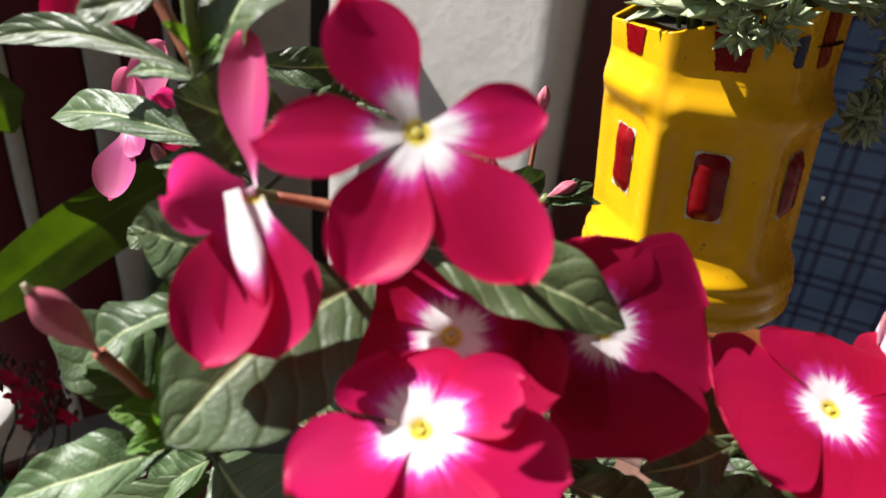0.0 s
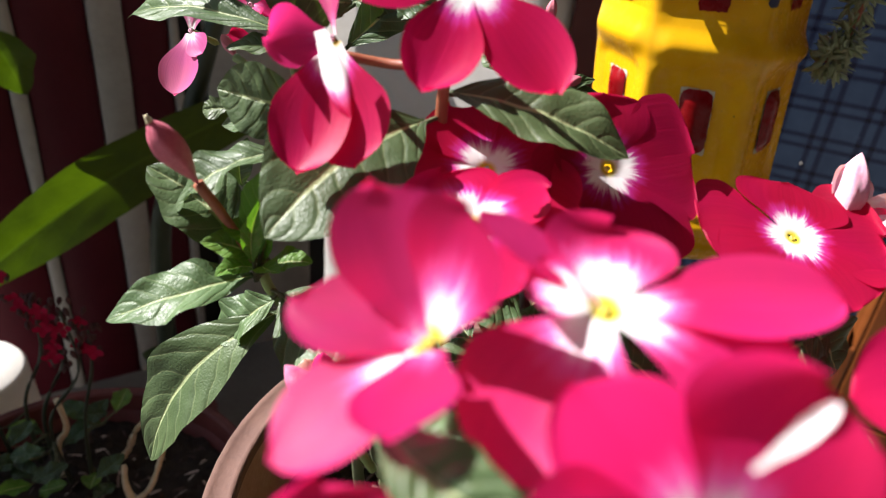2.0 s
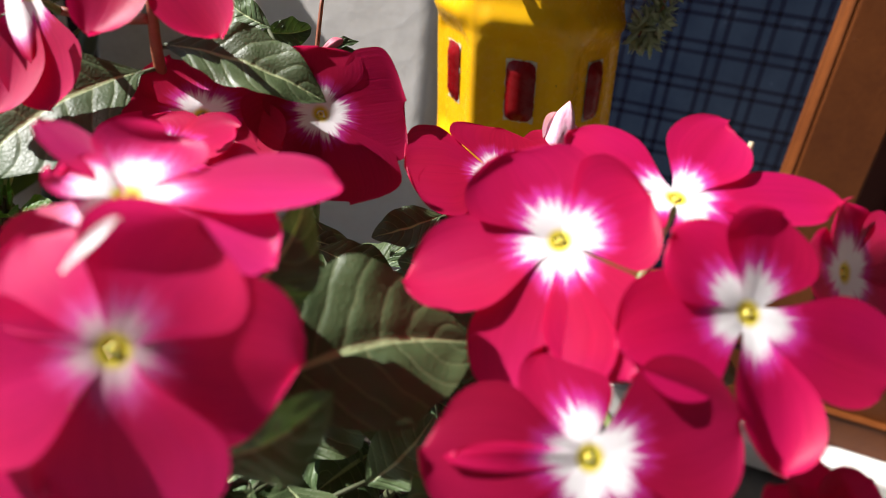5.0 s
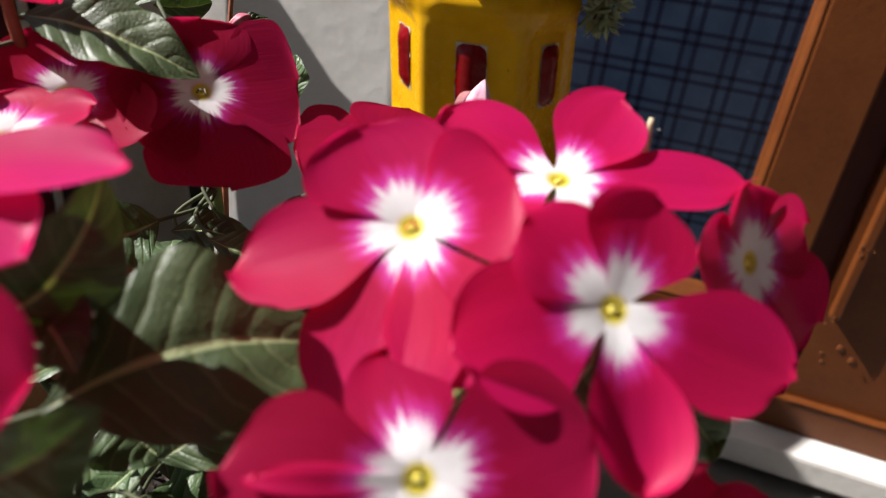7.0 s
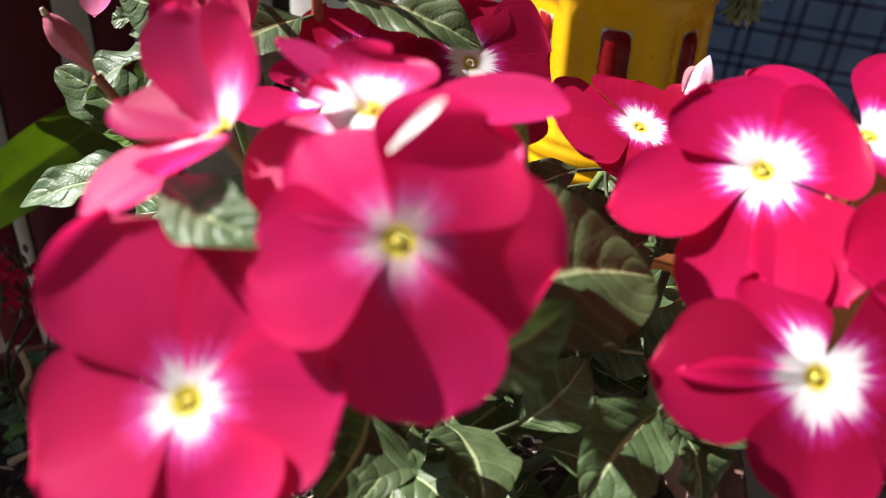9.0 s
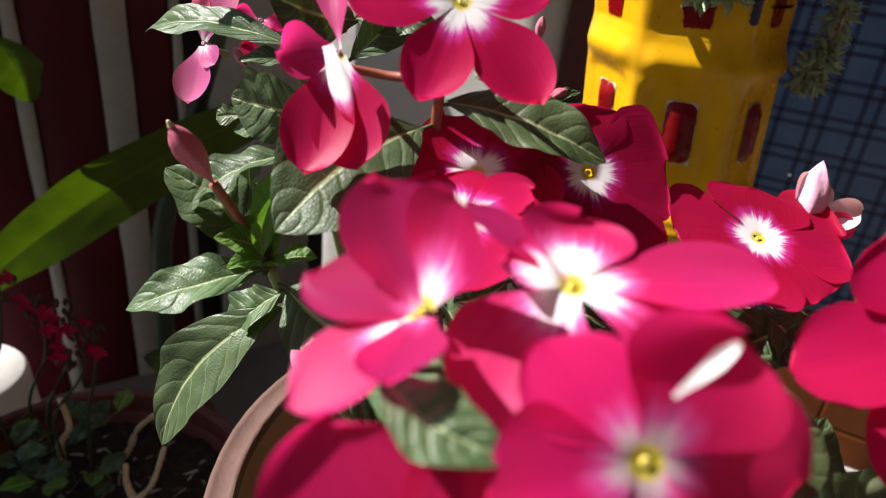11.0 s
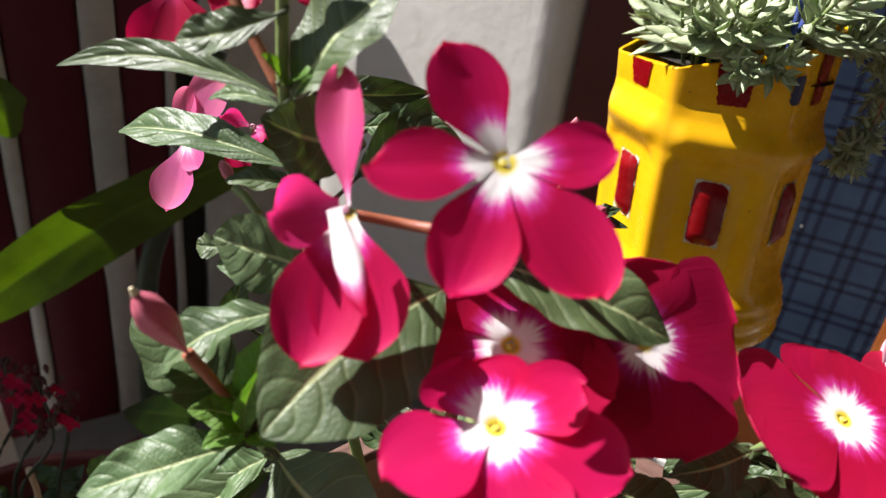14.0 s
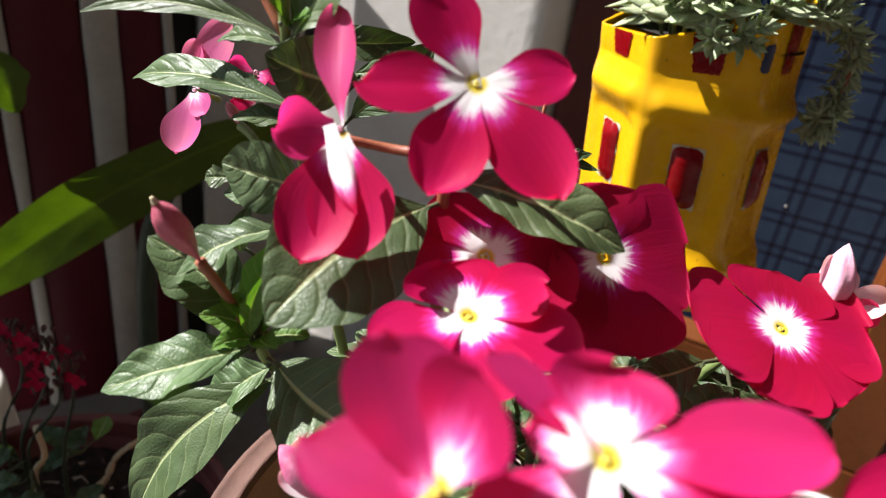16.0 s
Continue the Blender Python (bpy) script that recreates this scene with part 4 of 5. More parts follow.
leaf(rear, (-30.2, 160, 355.9), (-8.1, 170, 377.9), 13.5, (0.05, -0.93, 0.38), 0.1, 0.25)
leaf(rear, (-30.3, 170, 366.6), (-3.5, 160, 368.6), 12.0, (-0.35, -0.88, 0.31), 0.1, 0.25)
leaf(rear, (-44.3, 170, 375.7), (-13.4, 170, 378), 9.1, (-0.02, -0.97, 0.26), 0.1, 0.25)
leaf(rear, (-42.7, 150, 356.2), (-62.1, 150, 355.3), 6.6, (-0.04, -0.55, 0.84), 0.1, 0.25)
leaf(rear, (-34.7, 122.0, 348.4), (-59.5, 130.0, 350.1), 17.5, (0.15, -0.97, 0.05), 0.06, 0.12, wave=0.3, blunt=0.35)
leaf(rear, (-37.1, 130.0, 342.5), (-62.1, 142.0, 336.6), 9, (-0.44, -0.37, 0.81), 0.1, 0.25)
leaf(rear, (-59, 140, 342), (-68, 145, 339.1), 5.9, (-0.54, -0.74, 0.4), 0.1, 0.25)
leaf(rear, (-57.1, 140, 319), (-54.9, 140, 334), 6.6, (0.14, -0.99, -0.02), 0.1, 0.25)
leaf(rear, (-41.1, 117, 340.0), (-67.5, 114, 322.8), 12.5, (-0.45, -0.4, 0.75), 0.12, 0.3, wave=1.2)
leaf(rear, (-50.3, 114.0, 310.5), (-76.4, 123.0, 330.7), 18, (-0.25, -0.52, 0.8), 0.06, 0.55, wave=0.5)
leaf(rear, (-47.0, 110, 308.5), (-82.2, 100, 298.4), 15.5, (-0.09, -0.39, 0.92), 0.1, 0.25)
leaf(rear, (-7.1, 113.0, 351.8), (-39.4, 86.0, 332.7), 30, (0.05, -0.66, 0.75), 0.07, 0.18, wave=0.5, blunt=0.42)
leaf(rear, (-43.1, 120, 291), (-82.2, 112, 238.4), 21.7, (-0.43, -0.79, 0.44), 0.1, 0.25)
leaf(rear, (-42.5, 117.0, 298.3), (-11.5, 95.0, 293.6), 25, (-0.35, -0.55, 0.75), 0.06, 0.25, wave=0.5)
leaf(rear, (-2.0, 116.0, 358.2), (39.4, 104.0, 349.8), 17.5, (0.05, -0.6, 0.8), 0.08, 0.3, wave=0.5, blunt=0.5)
leaf(rear, (56.8, 150, 330), (57, 155, 343.4), 8.2, (-0.33, -0.88, 0.33), 0.1, 0.25)
leaf(rear, (20.6, 150, 356.8), (7.1, 160, 361.1), 9.5, (-0.41, -0.77, 0.5), 0.1, 0.25)
leaf(rear, (17.2, 155, 354.3), (31.7, 165, 354.4), 8.5, (0.5, -0.72, 0.49), 0.1, 0.25)
leaf(rear, (33.6, 170, 345.9), (47.1, 175, 349), 4.8, (-0.03, -0.47, 0.88), 0.1, 0.25)
leaf(rear, (32.5, 170, 343.3), (49.1, 170, 345.2), 4.4, (-0.09, -0.53, 0.84), 0.1, 0.25)
leaf(rear, (75.6, 130, 301.6), (59.6, 125, 293.2), 9.5, (-0.33, -0.39, 0.86), 0.1, 0.25)
leaf(rear, (85.2, 112, 302.8), (68.2, 114, 301.9), 9, (-0.1, -0.43, 0.9), 0.1, 0.25)
leaf(rear, (91.8, 112, 294), (56.2, 118, 294.5), 8.5, (-0.1, -0.65, 0.75), 0.1, 0.25)
leaf(rear, (95.5, 120, 301.9), (81.9, 130, 297.5), 11.0, (-0.57, -0.48, 0.67), 0.1, 0.25)
leaf(rear, (96, 112, 304), (66, 117, 292), 17, (0.45, -0.6, 0.66), 0.08, 0.25, blunt=0.45)
leaf(rear, (101, 112, 297), (57, 118, 290), 13, (0.3, -0.6, 0.7), 0.08, 0.25)
leaf(rear, (73.2, 114.0, 314.5), (52.8, 110.0, 308.3), 12, (0, -0.6, 0.8), 0.08, 0.25)
leaf(rear, (89.2, 105.0, 300.8), (60.7, 108.0, 301.9), 18, (0.4, -0.6, 0.6), 0.08, 0.25)
leaf(rear, (91.9, 105.0, 301.0), (67.8, 100.0, 295.9), 20, (0.4, -0.6, 0.6), 0.08, 0.25)
leaf(rear, (94.6, 105.0, 308.5), (106.4, 100.0, 296.2), 20, (0.3, -0.7, 0.6), 0.08, 0.25)
leaf(rear, (86.9, 100.0, 300.2), (88.0, 90.0, 297.7), 18, (0.3, -0.6, 0.7), 0.08, 0.25)
leaf(rear, (104.0, 105.0, 305.7), (82.8, 100.0, 296.2), 17, (0.2, -0.6, 0.75), 0.08, 0.25)
leaf(rear, (35.5, 125, 305.7), (52.5, 120, 285.6), 9.2, (0.1, -0.94, 0.32), 0.1, 0.25)

leaf(rear, (-44.0, 119.0, 295.8), (-63.6, 126.0, 278.7), 14, (-0.3, -0.6, 0.7), 0.08, 0.25, wave=1.2, blunt=0.45)
leaf(rear, (-46.4, 111.0, 313.3), (-39.4, 112.0, 340.9), 9, (-0.3, -0.9, 0.2), 0.08, 0.3, M_LEAF_YOUNG, 0.4)
leaf(rear, (-47.4, 108.0, 313.1), (-43.5, 106.0, 333.0), 5, (0.2, -0.9, 0.3), 0.08, 0.5, M_LEAF_YOUNG, 0.3)
leaf(rear, (-46.5, 112.0, 316.3), (-54.6, 108.0, 323.4), 7, (-0.1, -0.6, 0.8), 0.08, 0.3, M_LEAF_YOUNG, 0.4)
leaf(rear, (-46.9, 111.0, 312.9), (-60.0, 108.0, 318.1), 8, (-0.2, -0.5, 0.85), 0.08, 0.3, M_LEAF_YOUNG, 0.4)
leaf(rear, (-46, 112, 309), (-56, 104, 311), 7, (-0.2, -0.4, 1), 0.1, 0.3, M_LEAF_YOUNG, 0.4)
leaf(rear, (-46, 112, 310), (-40, 104, 313), 6, (0, -0.4, 1), 0.1, 0.3, M_LEAF_YOUNG, 0.4)
leaf(rear, (-46, 113, 311), (-43, 111, 324), 5, (-0.4, -0.9, 0.2), 0.1, 0.3, M_LEAF_YOUNG, 0.3)
leaf(rear, (-46, 113, 311), (-49, 113, 322), 5, (0.4, -0.9, 0.2), 0.1, 0.3, M_LEAF_YOUNG, 0.3)
leaf(rear, (-45, 114, 309), (-33, 112, 312), 8, (0.1, -0.3, 1), 0.1, 0.3, M_LEAF_YOUNG, 0.4)
leaf(rear, (-46, 137, 384), (-49, 130, 392), 5, (0, -0.6, 0.8), 0.1, 0.3, M_LEAF_YOUNG, 0.3)
leaf(rear, (-45, 137, 384), (-38, 131, 389), 5, (0, -0.6, 0.8), 0.1, 0.3, M_LEAF_YOUNG, 0.3)


# ---- periwinkle at the front of the pot ----
front = thing("periwinkle_plant", "pink-flowered periwinkle leaning over the pot's front rim", "flowering plant", group="periwinkles in the pot")
tube("stem", [(0.01, 0.12, 0.17), (0.004, 0.075, 0.25), (0.0, 0.04, 0.315), (-0.002, 0.03, 0.34)], [0.0020, 0.0019, 0.0016, 0.0012], M_STEM_SHADED, front)
tube("stem", [(0.03, 0.11, 0.17), (0.022, 0.06, 0.25), (0.018, 0.025, 0.32), (0.018, 0.02, 0.338)], [0.0020, 0.0019, 0.0016, 0.0012], M_STEM_SHADED, front)
tube("stem", [(0.05, 0.115, 0.17), (0.08, 0.07, 0.25), (0.098, 0.045, 0.31), (0.1, 0.04, 0.33)], [0.0020, 0.0019, 0.0016, 0.0012], M_STEM_SHADED, front)

CUP = (-0.0075, 0.0215, 0.3572), (-0.35, -0.4, 0.85)
cupped = flower(front, *CUP, [(-105, 21.6, 13, 1)], tube_to=(-0.002, 0.03, 0.34), material=M_PETAL_BRIGHT)
petal(cupped, *CUP, 84, 12, 14.5, 11, 0.2, 0.0, 0.1, M_PETAL_CUP, 318)
for angle, long, wide, lift in ((139, 17.5, 15.5, 8.5), (-165, 17.5, 11.5, 2), (-58, 14.5, 12, 6)):
    petal(cupped, *CUP, angle, long, wide, lift, 0.15, 0.0, 0.1, M_PETAL_BACK, 320 + angle, 0.4)
flat = flower(front, (0.0145, 0.0265, 0.3605), (0.03, -0.2, 0.98), [(72, 14.5, 17.5, 1), (160, 11, 11, 0), (-2, 31, 14, 1), (-36, 25.2, 18, -3), (-134, 21.3, 22.5, -13)], tube_to=(0.018, 0.02, 0.338), material=M_PETAL_BRIGHT)
petal(flat, (0.0145, 0.0265, 0.3605), (0.03, -0.2, 0.98), 132, 20, 7, 2, 0.3, 0.0, 0.1, M_PETAL_BACK, 330, 0.3)
nearest = flower(front, (0.0195, -0.001, 0.3525), (0.02, -0.841, 0.541), [(132, 18, 15, -6), (59, 18.5, 21.5, 1), (-8, 22, 22, -6), (-80, 23.8, 22.5, -5), (-164, 19.5, 20, -3)], material=M_PETAL_DIM_EYE)
flower(front, (-0.006, -0.008, 0.332), (-0.12, -0.722, 0.682), [(121, 25.6, 25, 3), (68, 24.5, 19, 2), (10, 20.5, 23, 1), (-62, 18, 21, 0), (-147, 19.5, 25, 1)], tube_to=(0.0, 0.04, 0.315), material=M_PETAL_SMALL)
flower(front, (0.083, 0.0355, 0.3505), (-0.22, -0.64, 0.735), [(130, 19, 24, 1), (-152, 28.5, 18, 0), (-88, 31, 25, -1, 0.05), (-54, 27, 20, 0, 0.06), (36, 18, 23, 0)], tube_to=(0.1, 0.042, 0.325))
flower(front, (0.111, 0.0175, 0.3482), (0.12, -0.722, 0.682), [(127, 18.5, 17, -2, 0.04), (-170, 24.5, 21, -2, 0.06), (-92, 25.5, 15, 0, 0.42), (-27, 29, 18.5, 0), (62, 18, 18.5, 1)], tube_to=(0.1, 0.04, 0.33))
folded = flower(front, (0.0837, 0.003, 0.3309), (0.04, -0.78, 0.62), [(177, 25.5, 21.5, -4, 0.04), (100, 17, 15, -12, 0.0), (16, 23.5, 24, 3, 0.06), (-36, 22, 17, 0, 0.08), (-104, 20, 21, 0, 0.08)], tube_to=(0.098, 0.045, 0.31), material=M_PETAL_SHADED)
petal(folded, (0.0837, 0.003, 0.3309), (0.04, -0.78, 0.62), 177, 22.2, 4.4, -2.6, -0.2, 0.0, 0.0, M_PETAL, 350, 0.5)
flower(front, (0.147, 0.042, 0.342), (0.45, -0.75, 0.5), [(80, 15, 20, 0), (12, 19, 17, 0), (-45, 24, 20, 0), (-107, 23.7, 20, 0), (165, 18, 17, 0)], tube_to=(0.1, 0.04, 0.33))
flower(front, (0.11, 0.05, 0.354), (-0.05, -0.28, 0.96), [(144, 27, 18, 0), (60, 23.5, 18, 4), (6, 33.5, 15, -1), (-52, 13.9, 17.4, -3), (-158, 15.6, 17.9, -3)], tube_to=(0.1, 0.04, 0.33))
flower(front, (0.124, -0.004, 0.312), (0.2, -0.501, 0.842), [(52, 21, 15.7, 0), (25, 23.6, 15.7, 0), (13, 15.6, 15.7, 0), (90, 7.1, 8.9, 0), (95, 15.7, 15.7, 0)], tube_to=(0.098, 0.045, 0.31))
leaf(front, (128, 40, 325.8), (150.3, 36, 299.4), 14.1, (0.36, -0.83, 0.43), 0.1, 0.25)
leaf(front, (120.7, 40, 329.5), (110.3, 30, 315.8), 13.4, (0.23, -0.86, 0.45), 0.1, 0.25)
leaf(front, (29.9, 24, 322.9), (71.3, 40, 323.8), 31, (-0.1, -0.62, 0.78), 0.08, 0.2)
leaf(front, (21.4, 30, 333.2), (39.5, 36, 356.2), 15.8, (0.41, -0.91, -0.09), 0.1, 0.25)
leaf(front, (26.5, 6, 327.9), (45.2, 8, 338.9), 12.2, (-0.01, -0.98, 0.2), 0.1, 0.25)
leaf(front, (80.9, 45, 279.4), (105.2, 52, 304.7), 27.7, (-0.14, -0.91, 0.39), 0.1, 0.25)
leaf(front, (32.5, 30, 323.8), (30.4, 34, 339), 6.5, (0.3, -0.91, 0.28), 0.1, 0.25)
leaf(front, (-12, 12, 352.5), (4.5, 1, 350), 9, (-0.1, -0.6, 0.8), 0.08, 0.25, wave=0.5)
leaf(front, (16.1, 50, 282.8), (7.1, 20, 278.2), 23.9, (0.52, -0.28, 0.81), 0.1, 0.25)
leaf(front, (33.5, 50, 273.7), (41.3, 20, 276.1), 19.9, (0.31, 0.16, 0.94), 0.1, 0.25)
leaf(front, (80.7, 40, 289.3), (60.6, 20, 280.3), 20.0, (0.21, -0.57, 0.79), 0.1, 0.25)
leaf(front, (87.5, 45, 282.2), (92.5, 30, 269.1), 16.2, (0.39, -0.53, 0.76), 0.1, 0.25)
leaf(front, (22.3, 40, 329.3), (37.8, 20, 333.5), 12.7, (-0.3, -0.04, 0.95), 0.1, 0.25)
leaf(front, (36.2, 120, 284.5), (22.6, 120, 293.9), 16.1, (0.5, -0.45, 0.74), 0.1, 0.25)
leaf(front, (43.1, 130, 278.9), (60.4, 130, 285.1), 13.2, (-0.26, -0.64, 0.73), 0.1, 0.25)
leaf(front, (25, 120, 300.5), (44.8, 120, 297.7), 11.6, (0.12, -0.5, 0.86), 0.1, 0.25)
leaf(front, (22.3, 120, 303.9), (6.1, 110, 301.7), 18.4, (0.3, -0.64, 0.71), 0.1, 0.25)
leaf(front, (37.1, 110, 303.9), (60.8, 110, 295.1), 13.5, (0.31, -0.47, 0.83), 0.1, 0.25)
leaf(front, (73.6, 140, 294.1), (61.1, 150, 282.2), 10.3, (-0.74, -0.13, 0.66), 0.1, 0.25)
leaf(front, (-14.2, 40, 325.7), (8.7, 20, 332.3), 14.3, (-0.44, -0.22, 0.87), 0.1, 0.25)
leaf(front, (57, 90, 260.2), (74.5, 110, 291.6), 20.1, (0.15, -0.87, 0.47), 0.1, 0.25)
leaf(front, (68, 80, 285.1), (94.4, 100, 300.6), 19.3, (0.13, -0.71, 0.69), 0.1, 0.25)
leaf(front, (76.6, 80, 273.7), (98.3, 70, 279.1), 20.0, (-0.33, -0.22, 0.92), 0.1, 0.25)
leaf(front, (63.3, 70, 265.1), (43.3, 60, 291.5), 18.2, (0.8, -0.36, 0.47), 0.1, 0.25)
leaf(front, (82.3, 70, 266.1), (60.6, 60, 262.2), 17.2, (0.11, -0.57, 0.82), 0.1, 0.25)
leaf(front, (97.1, 90, 262.4), (69.8, 90, 285.9), 24.8, (0.57, -0.5, 0.66), 0.1, 0.25)
leaf(front, (60, 90, 291.9), (42.1, 100, 300.4), 17.4, (0.26, -0.31, 0.92), 0.1, 0.25)
leaf(front, (52.7, 80, 285.3), (32.3, 90, 291.2), 17.2, (0.16, -0.25, 0.95), 0.1, 0.25)
leaf(front, (74.7, 90, 277.3), (62.1, 100, 299.4), 18.9, (0.61, -0.53, 0.59), 0.1, 0.25)
leaf(front, (91, 70, 273.4), (104.9, 80, 293.3), 20.3, (-0.05, -0.88, 0.48), 0.1, 0.25)
leaf(front, (88.6, 80, 276.7), (66.3, 80, 298.3), 21.2, (0.59, -0.52, 0.61), 0.1, 0.25)
leaf(front, (32.8, 60, 274), (52.4, 70, 288.7), 18.1, (-0.03, -0.81, 0.59), 0.1, 0.25)
leaf(front, (52.6, 50, 272.9), (69.2, 60, 286.5), 17.1, (-0.01, -0.8, 0.6), 0.1, 0.25)
leaf(front, (46.5, 100, 250.3), (27.6, 100, 280.8), 24.7, (0.76, -0.45, 0.47), 0.1, 0.25)
leaf(front, (151.9, 60, 292.8), (143.9, 30, 304.3), 12.1, (0.36, 0.25, 0.9), 0.1, 0.25)
leaf(front, (29.3, 85.0, 254.9), (52.6, 70.0, 252.6), 24, (0.1, -0.6, 0.75), 0.08, 0.25)
leaf(front, (55.8, 80.0, 253.2), (40.6, 60.0, 259.6), 22, (0.3, -0.5, 0.8), 0.08, 0.25)
leaf(front, (21.4, 70.0, 283.2), (34.9, 60.0, 273.8), 20, (0.2, -0.5, 0.8), 0.08, 0.25)
leaf(front, (61.1, 90.0, 252.4), (78.5, 70.0, 250.1), 24, (0.2, -0.6, 0.75), 0.08, 0.25)
petal(nearest, (0.0167, -0.006, 0.3663), (-0.1, -0.597, 0.796), 46, 8.8, 1.6, 1, 0.5, 0, 0.1, M_PETAL_BLAZE, 311, 0.3)

half_open = bud(front, (0.1055, 0.121, 0.331), (0.1105, 0.130, 0.347), 0.009, M_BUD_WHITE, (0.1, 0.11, 0.315), M_STEM, 0.42)
for angle, long, wide, lift, stuff in ((94, 15, 9, 2, M_PETAL_BLAZE), (76, 14, 8, 3, M_PETAL_BLAZE), (22, 16, 9, 3, M_PETAL_BLAZE), (4, 14, 8, 1, M_PETAL_BRIGHT)):
    petal(half_open, (0.1065, 0.12, 0.331), (-0.1, -0.8, 0.6), angle, long, wide, lift, 0.45, 2.0, 0.2, stuff, 400 + angle, 0.5)
low_bud = bud(front, (-0.024, 0.082, 0.287), (-0.0355, 0.084, 0.301), 0.0078, M_BUD_PINK, (-0.014, 0.085, 0.268), M_STEM, 0.5)
for angle, long, wide, lift, stuff in ((128, 17, 8, 3, M_PETAL_BLAZE), (112, 17, 7, 4, M_PETAL_BACK), (146, 16, 7, 2, M_PETAL_BACK), (158, 13, 6, 4, M_PETAL_BLAZE)):
    petal(low_bud, (-0.0235, 0.081, 0.2865), (-0.2, -0.75, 0.63), angle, long, wide, lift, 0.5, 1.5, 0.25, stuff, 420 + angle, 0.5)
tube("withered_tip", [(0.128, 0.062, 0.344), (0.130, 0.064, 0.352), (0.131, 0.065, 0.36)], [0.0012, 0.0016, 0.0005], M_WITHER, front)


# ---- shaded leaves low in the pot ----
rng = random.Random(11)
for k in range(14):
    t = rng.uniform(0, 6.28)
    rr = rng.uniform(0.01, 0.06)
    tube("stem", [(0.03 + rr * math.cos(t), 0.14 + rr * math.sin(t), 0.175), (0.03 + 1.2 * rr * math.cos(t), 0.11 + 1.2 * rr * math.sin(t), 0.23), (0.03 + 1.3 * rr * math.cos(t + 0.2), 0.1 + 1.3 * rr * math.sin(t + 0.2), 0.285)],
         [0.002, 0.0018, 0.0014], M_STEM_SHADED, front if k % 2 else rear)
for k in range(64):
    plant = rear if k % 2 else front
    t = rng.uniform(0, 6.28)
    rr = 0.07 * math.sqrt(rng.random())
    b = Vector((30 + 900 * rr * math.cos(t), 105 + 900 * rr * math.sin(t), rng.uniform(215, 280)))
    t2 = t + rng.uniform(-0.9, 0.9)
    if b.x < -5:
        b.x += 45
    ln = rng.uniform(24, 44)
    tip = b + Vector((ln * math.cos(t2), ln * math.sin(t2), rng.uniform(-14, 6)))
    leaf(plant, b, tip, ln * rng.uniform(0.36, 0.5), (rng.uniform(-0.3, 0.3), rng.uniform(-0.4, 0.2), 1), 0.08, 0.25)

# ---- broad-leaved plant by the fence ----
STEMS.clear()
strap = thing("strap_leaved_plant", "dark green plant with broad strap leaves beside the fence", "plant")
leaf(strap, (-86.3, 680.0, 206.0), (-456.5, 520.0, -22.0), 62.0, (0.5, -0.8, 0.1), 0.03, 0.25, material=M_STRAP, wave=3, blunt=0.5, sweep=0.07)
leaf(strap, (-394.2, 600, 244.8), (-368.3, 600, 182.5), 41.7, (0.5, -0.84, 0.21), 0.1, 0.25, material=M_STRAP)
leaf(strap, (-190, 520, -60), (-238, 465, -6), 42, (0.2, -0.8, 0.5), 0.05, 0.15, M_KAL, 1.5)
tube("stalk", [(-0.27, 0.6, -0.2), (-0.27, 0.62, 0.02), (-0.245, 0.64, 0.12), (-0.20, 0.66, 0.27)], [0.011, 0.011, 0.010, 0.009], M_DARK_STALK, strap, "dark green leaf stalk")
# Pot shape added in place of an unidentified sunlit white patch.
upturned = thing("white_patch_stand_in", "upturned pot shape standing in for a bright white patch", "plant pot", Matrix.Translation((-0.454, 0.53, FLOOR_Z)))
prof = [(0.068, 0.0), (0.07, 0.004), (0.07, 0.022), (0.066, 0.025), (0.063, 0.1), (0.059, 0.168), (0.055, 0.174), (0.0, 0.176)]
part_mesh("pot_body", grid_mesh("pot_body", [[Vector((r * math.cos(t), r * math.sin(t), h)) for t in spread(0, 2 * math.pi, 48, endpoint=False)] for r, h in prof], closed=True), M_WALL, upturned)
pot("strap_plant_pot", "dark pot holding the strap-leaved plant", (-0.27, 0.6), -0.2, 0.05, -0.2 - FLOOR_Z, M_POT_RED)

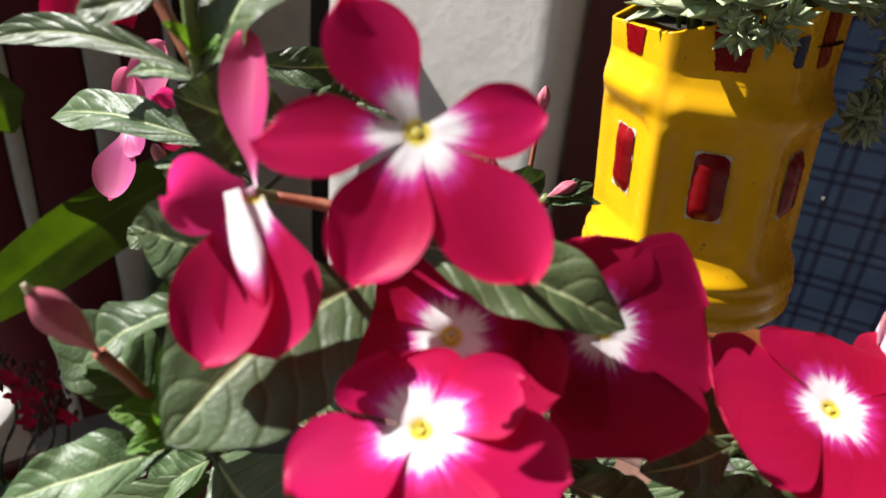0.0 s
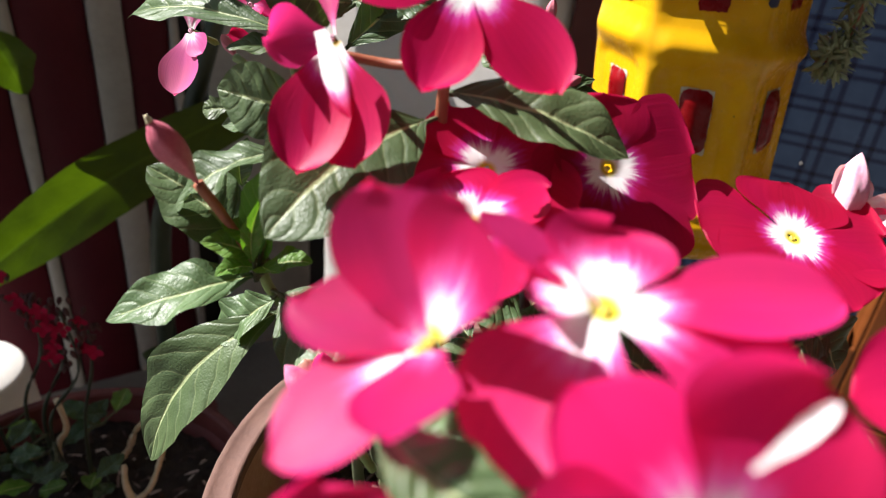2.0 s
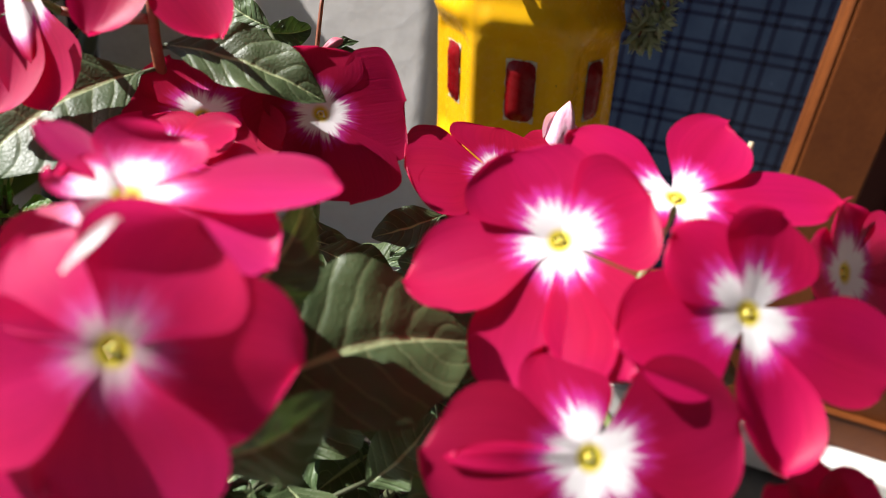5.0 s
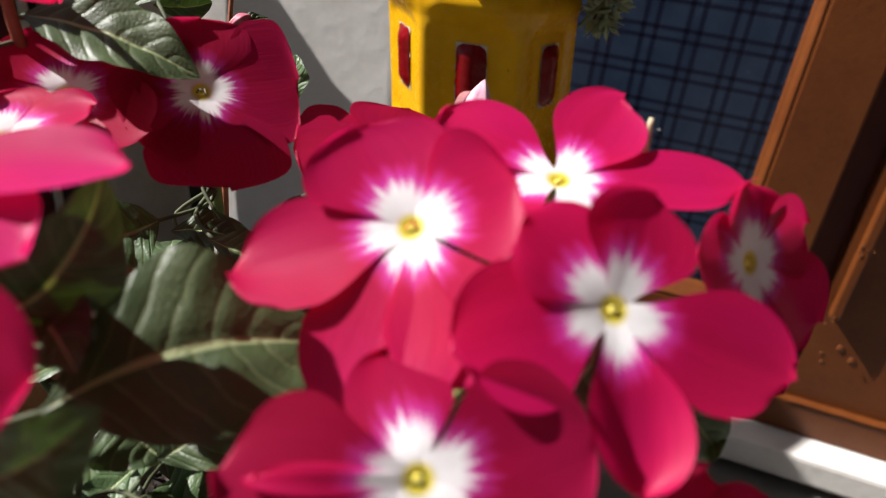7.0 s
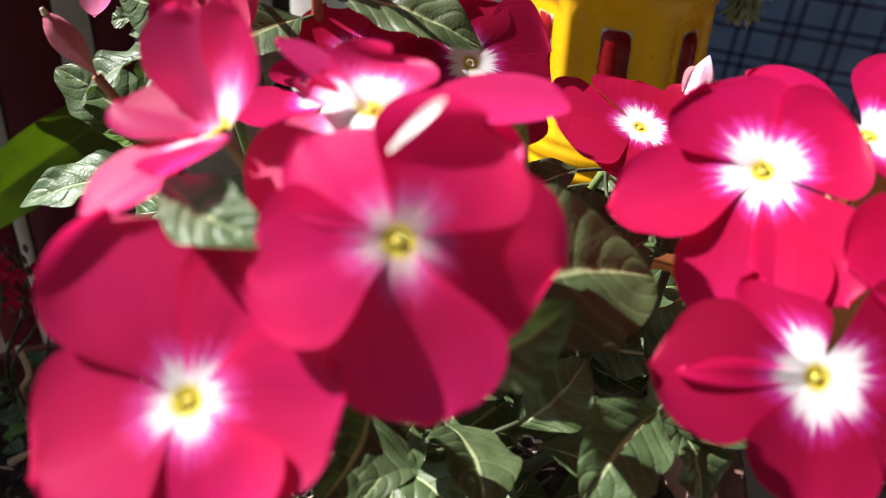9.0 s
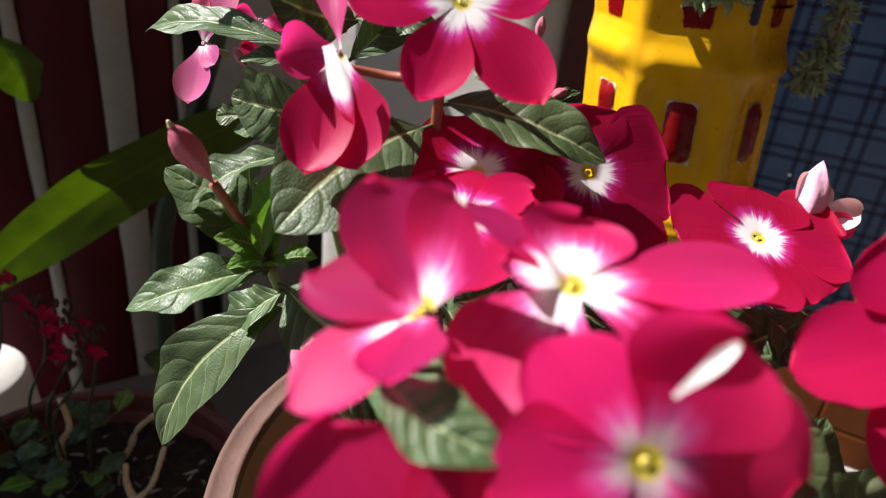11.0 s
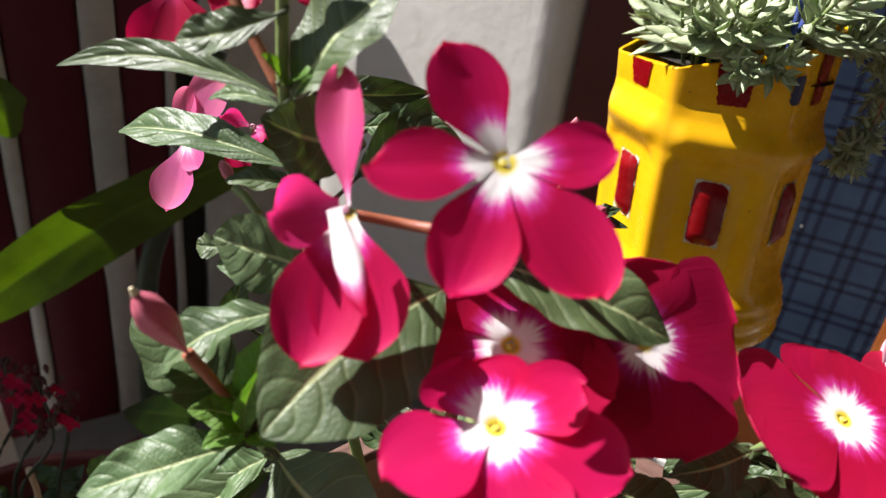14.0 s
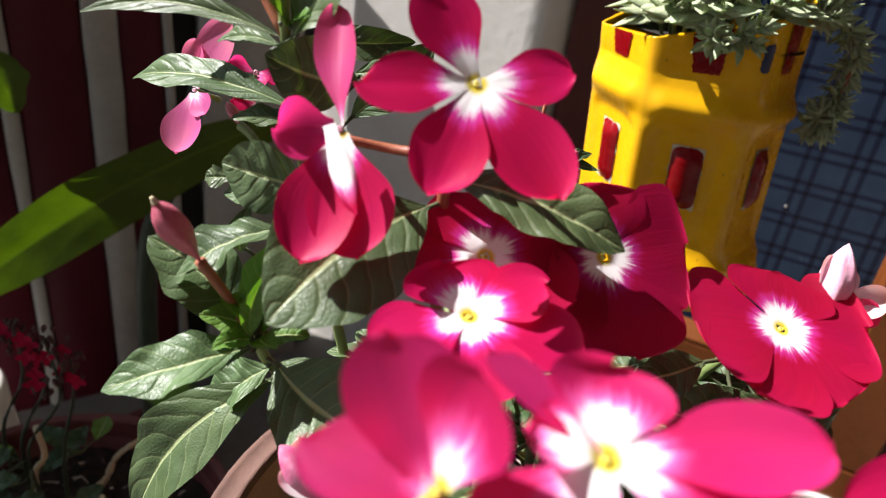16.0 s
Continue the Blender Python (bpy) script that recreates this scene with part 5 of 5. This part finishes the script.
# ---- scarlet-flowered succulent ----
kal = thing("scarlet_succulent", "small leggy succulent with clusters of scarlet flowers", "flowering plant")
rng = random.Random(21)
for head, count in (((-0.232, 0.342, 0.125), 5), ((-0.218, 0.345, 0.108), 4), ((-0.262, 0.36, 0.118), 3), ((-0.245, 0.35, 0.09), 3), ((-0.29, 0.37, 0.13), 5)):
    h = Vector(head)
    tube("stem", [(h.x - 0.01, h.y - 0.015, -0.02), (h.x - 0.012 + rng.uniform(-0.014, 0.014), h.y - 0.004, 0.03), (h.x + rng.uniform(-0.01, 0.01), h.y, 0.075), h], [0.0016, 0.0013, 0.0009], M_DARK_STALK, kal, knobs=0.4)
    for _ in range(count):
        c = h + Vector((rng.uniform(-0.012, 0.012), rng.uniform(-0.012, 0.0), rng.uniform(-0.014, 0.008)))
        bm = bmesh.new()
        for p in range(4):
            t = p * math.pi / 2 + rng.uniform(-0.3, 0.3)
            o = Vector((math.cos(t), -0.3, math.sin(t))).normalized()
            s = o.cross(Vector((0.1, -1, 0.3))).normalized()
            v = [c, c + 0.003 * o + 0.0024 * s, c + 0.0062 * o + 0.0012 * s, c + 0.0068 * o, c + 0.0062 * o - 0.0012 * s, c + 0.003 * o - 0.0024 * s]
            bm.faces.new([bm.verts.new(q) for q in v])
        part("small_flower", bm, M_RED_BLOOM, kal)
    for _ in range(14):
        c = h + Vector((rng.uniform(-0.009, 0.009), rng.uniform(-0.009, 0.009), rng.uniform(-0.022, 0.0)))
        bud(kal, c, c + Vector((rng.uniform(-0.004, 0.004), 0, 0.008)), 0.0035, M_DRY)
for k in range(26):
    t = rng.uniform(0, 6.28)
    b = Vector((-245 + rng.uniform(-55, 55), 325 + rng.uniform(-50, 50), rng.uniform(-15, 30)))
    leaf(kal, b, b + Vector((22 * math.cos(t), 22 * math.sin(t), rng.uniform(2, 14))), 14, (0, -0.3, 1), 0.05, 0.3, M_KAL if k % 5 else M_LEAF_YOUNG)
for pts in (((-0.25, 0.335, -0.02), (-0.253, 0.338, 0.005), (-0.246, 0.343, 0.02), (-0.25, 0.345, 0.045)), ((-0.222, 0.36, -0.03), (-0.214, 0.363, -0.02), (-0.206, 0.366, 0.0), (-0.19, 0.37, 0.015)), ((-0.2, 0.3, -0.028), (-0.19, 0.31, -0.018), (-0.178, 0.315, -0.004), (-0.172, 0.33, 0.018)), ((-0.19, 0.31, -0.02), (-0.198, 0.318, -0.008), (-0.2, 0.325, 0.004)), ((-0.25, 0.3, -0.028), (-0.235, 0.305, -0.022), (-0.22, 0.3, -0.02))):
    tube("dry_twig", pts, [0.0028, 0.0024, 0.0018], M_WITHER, kal, "bare pale twig", knobs=0.4)
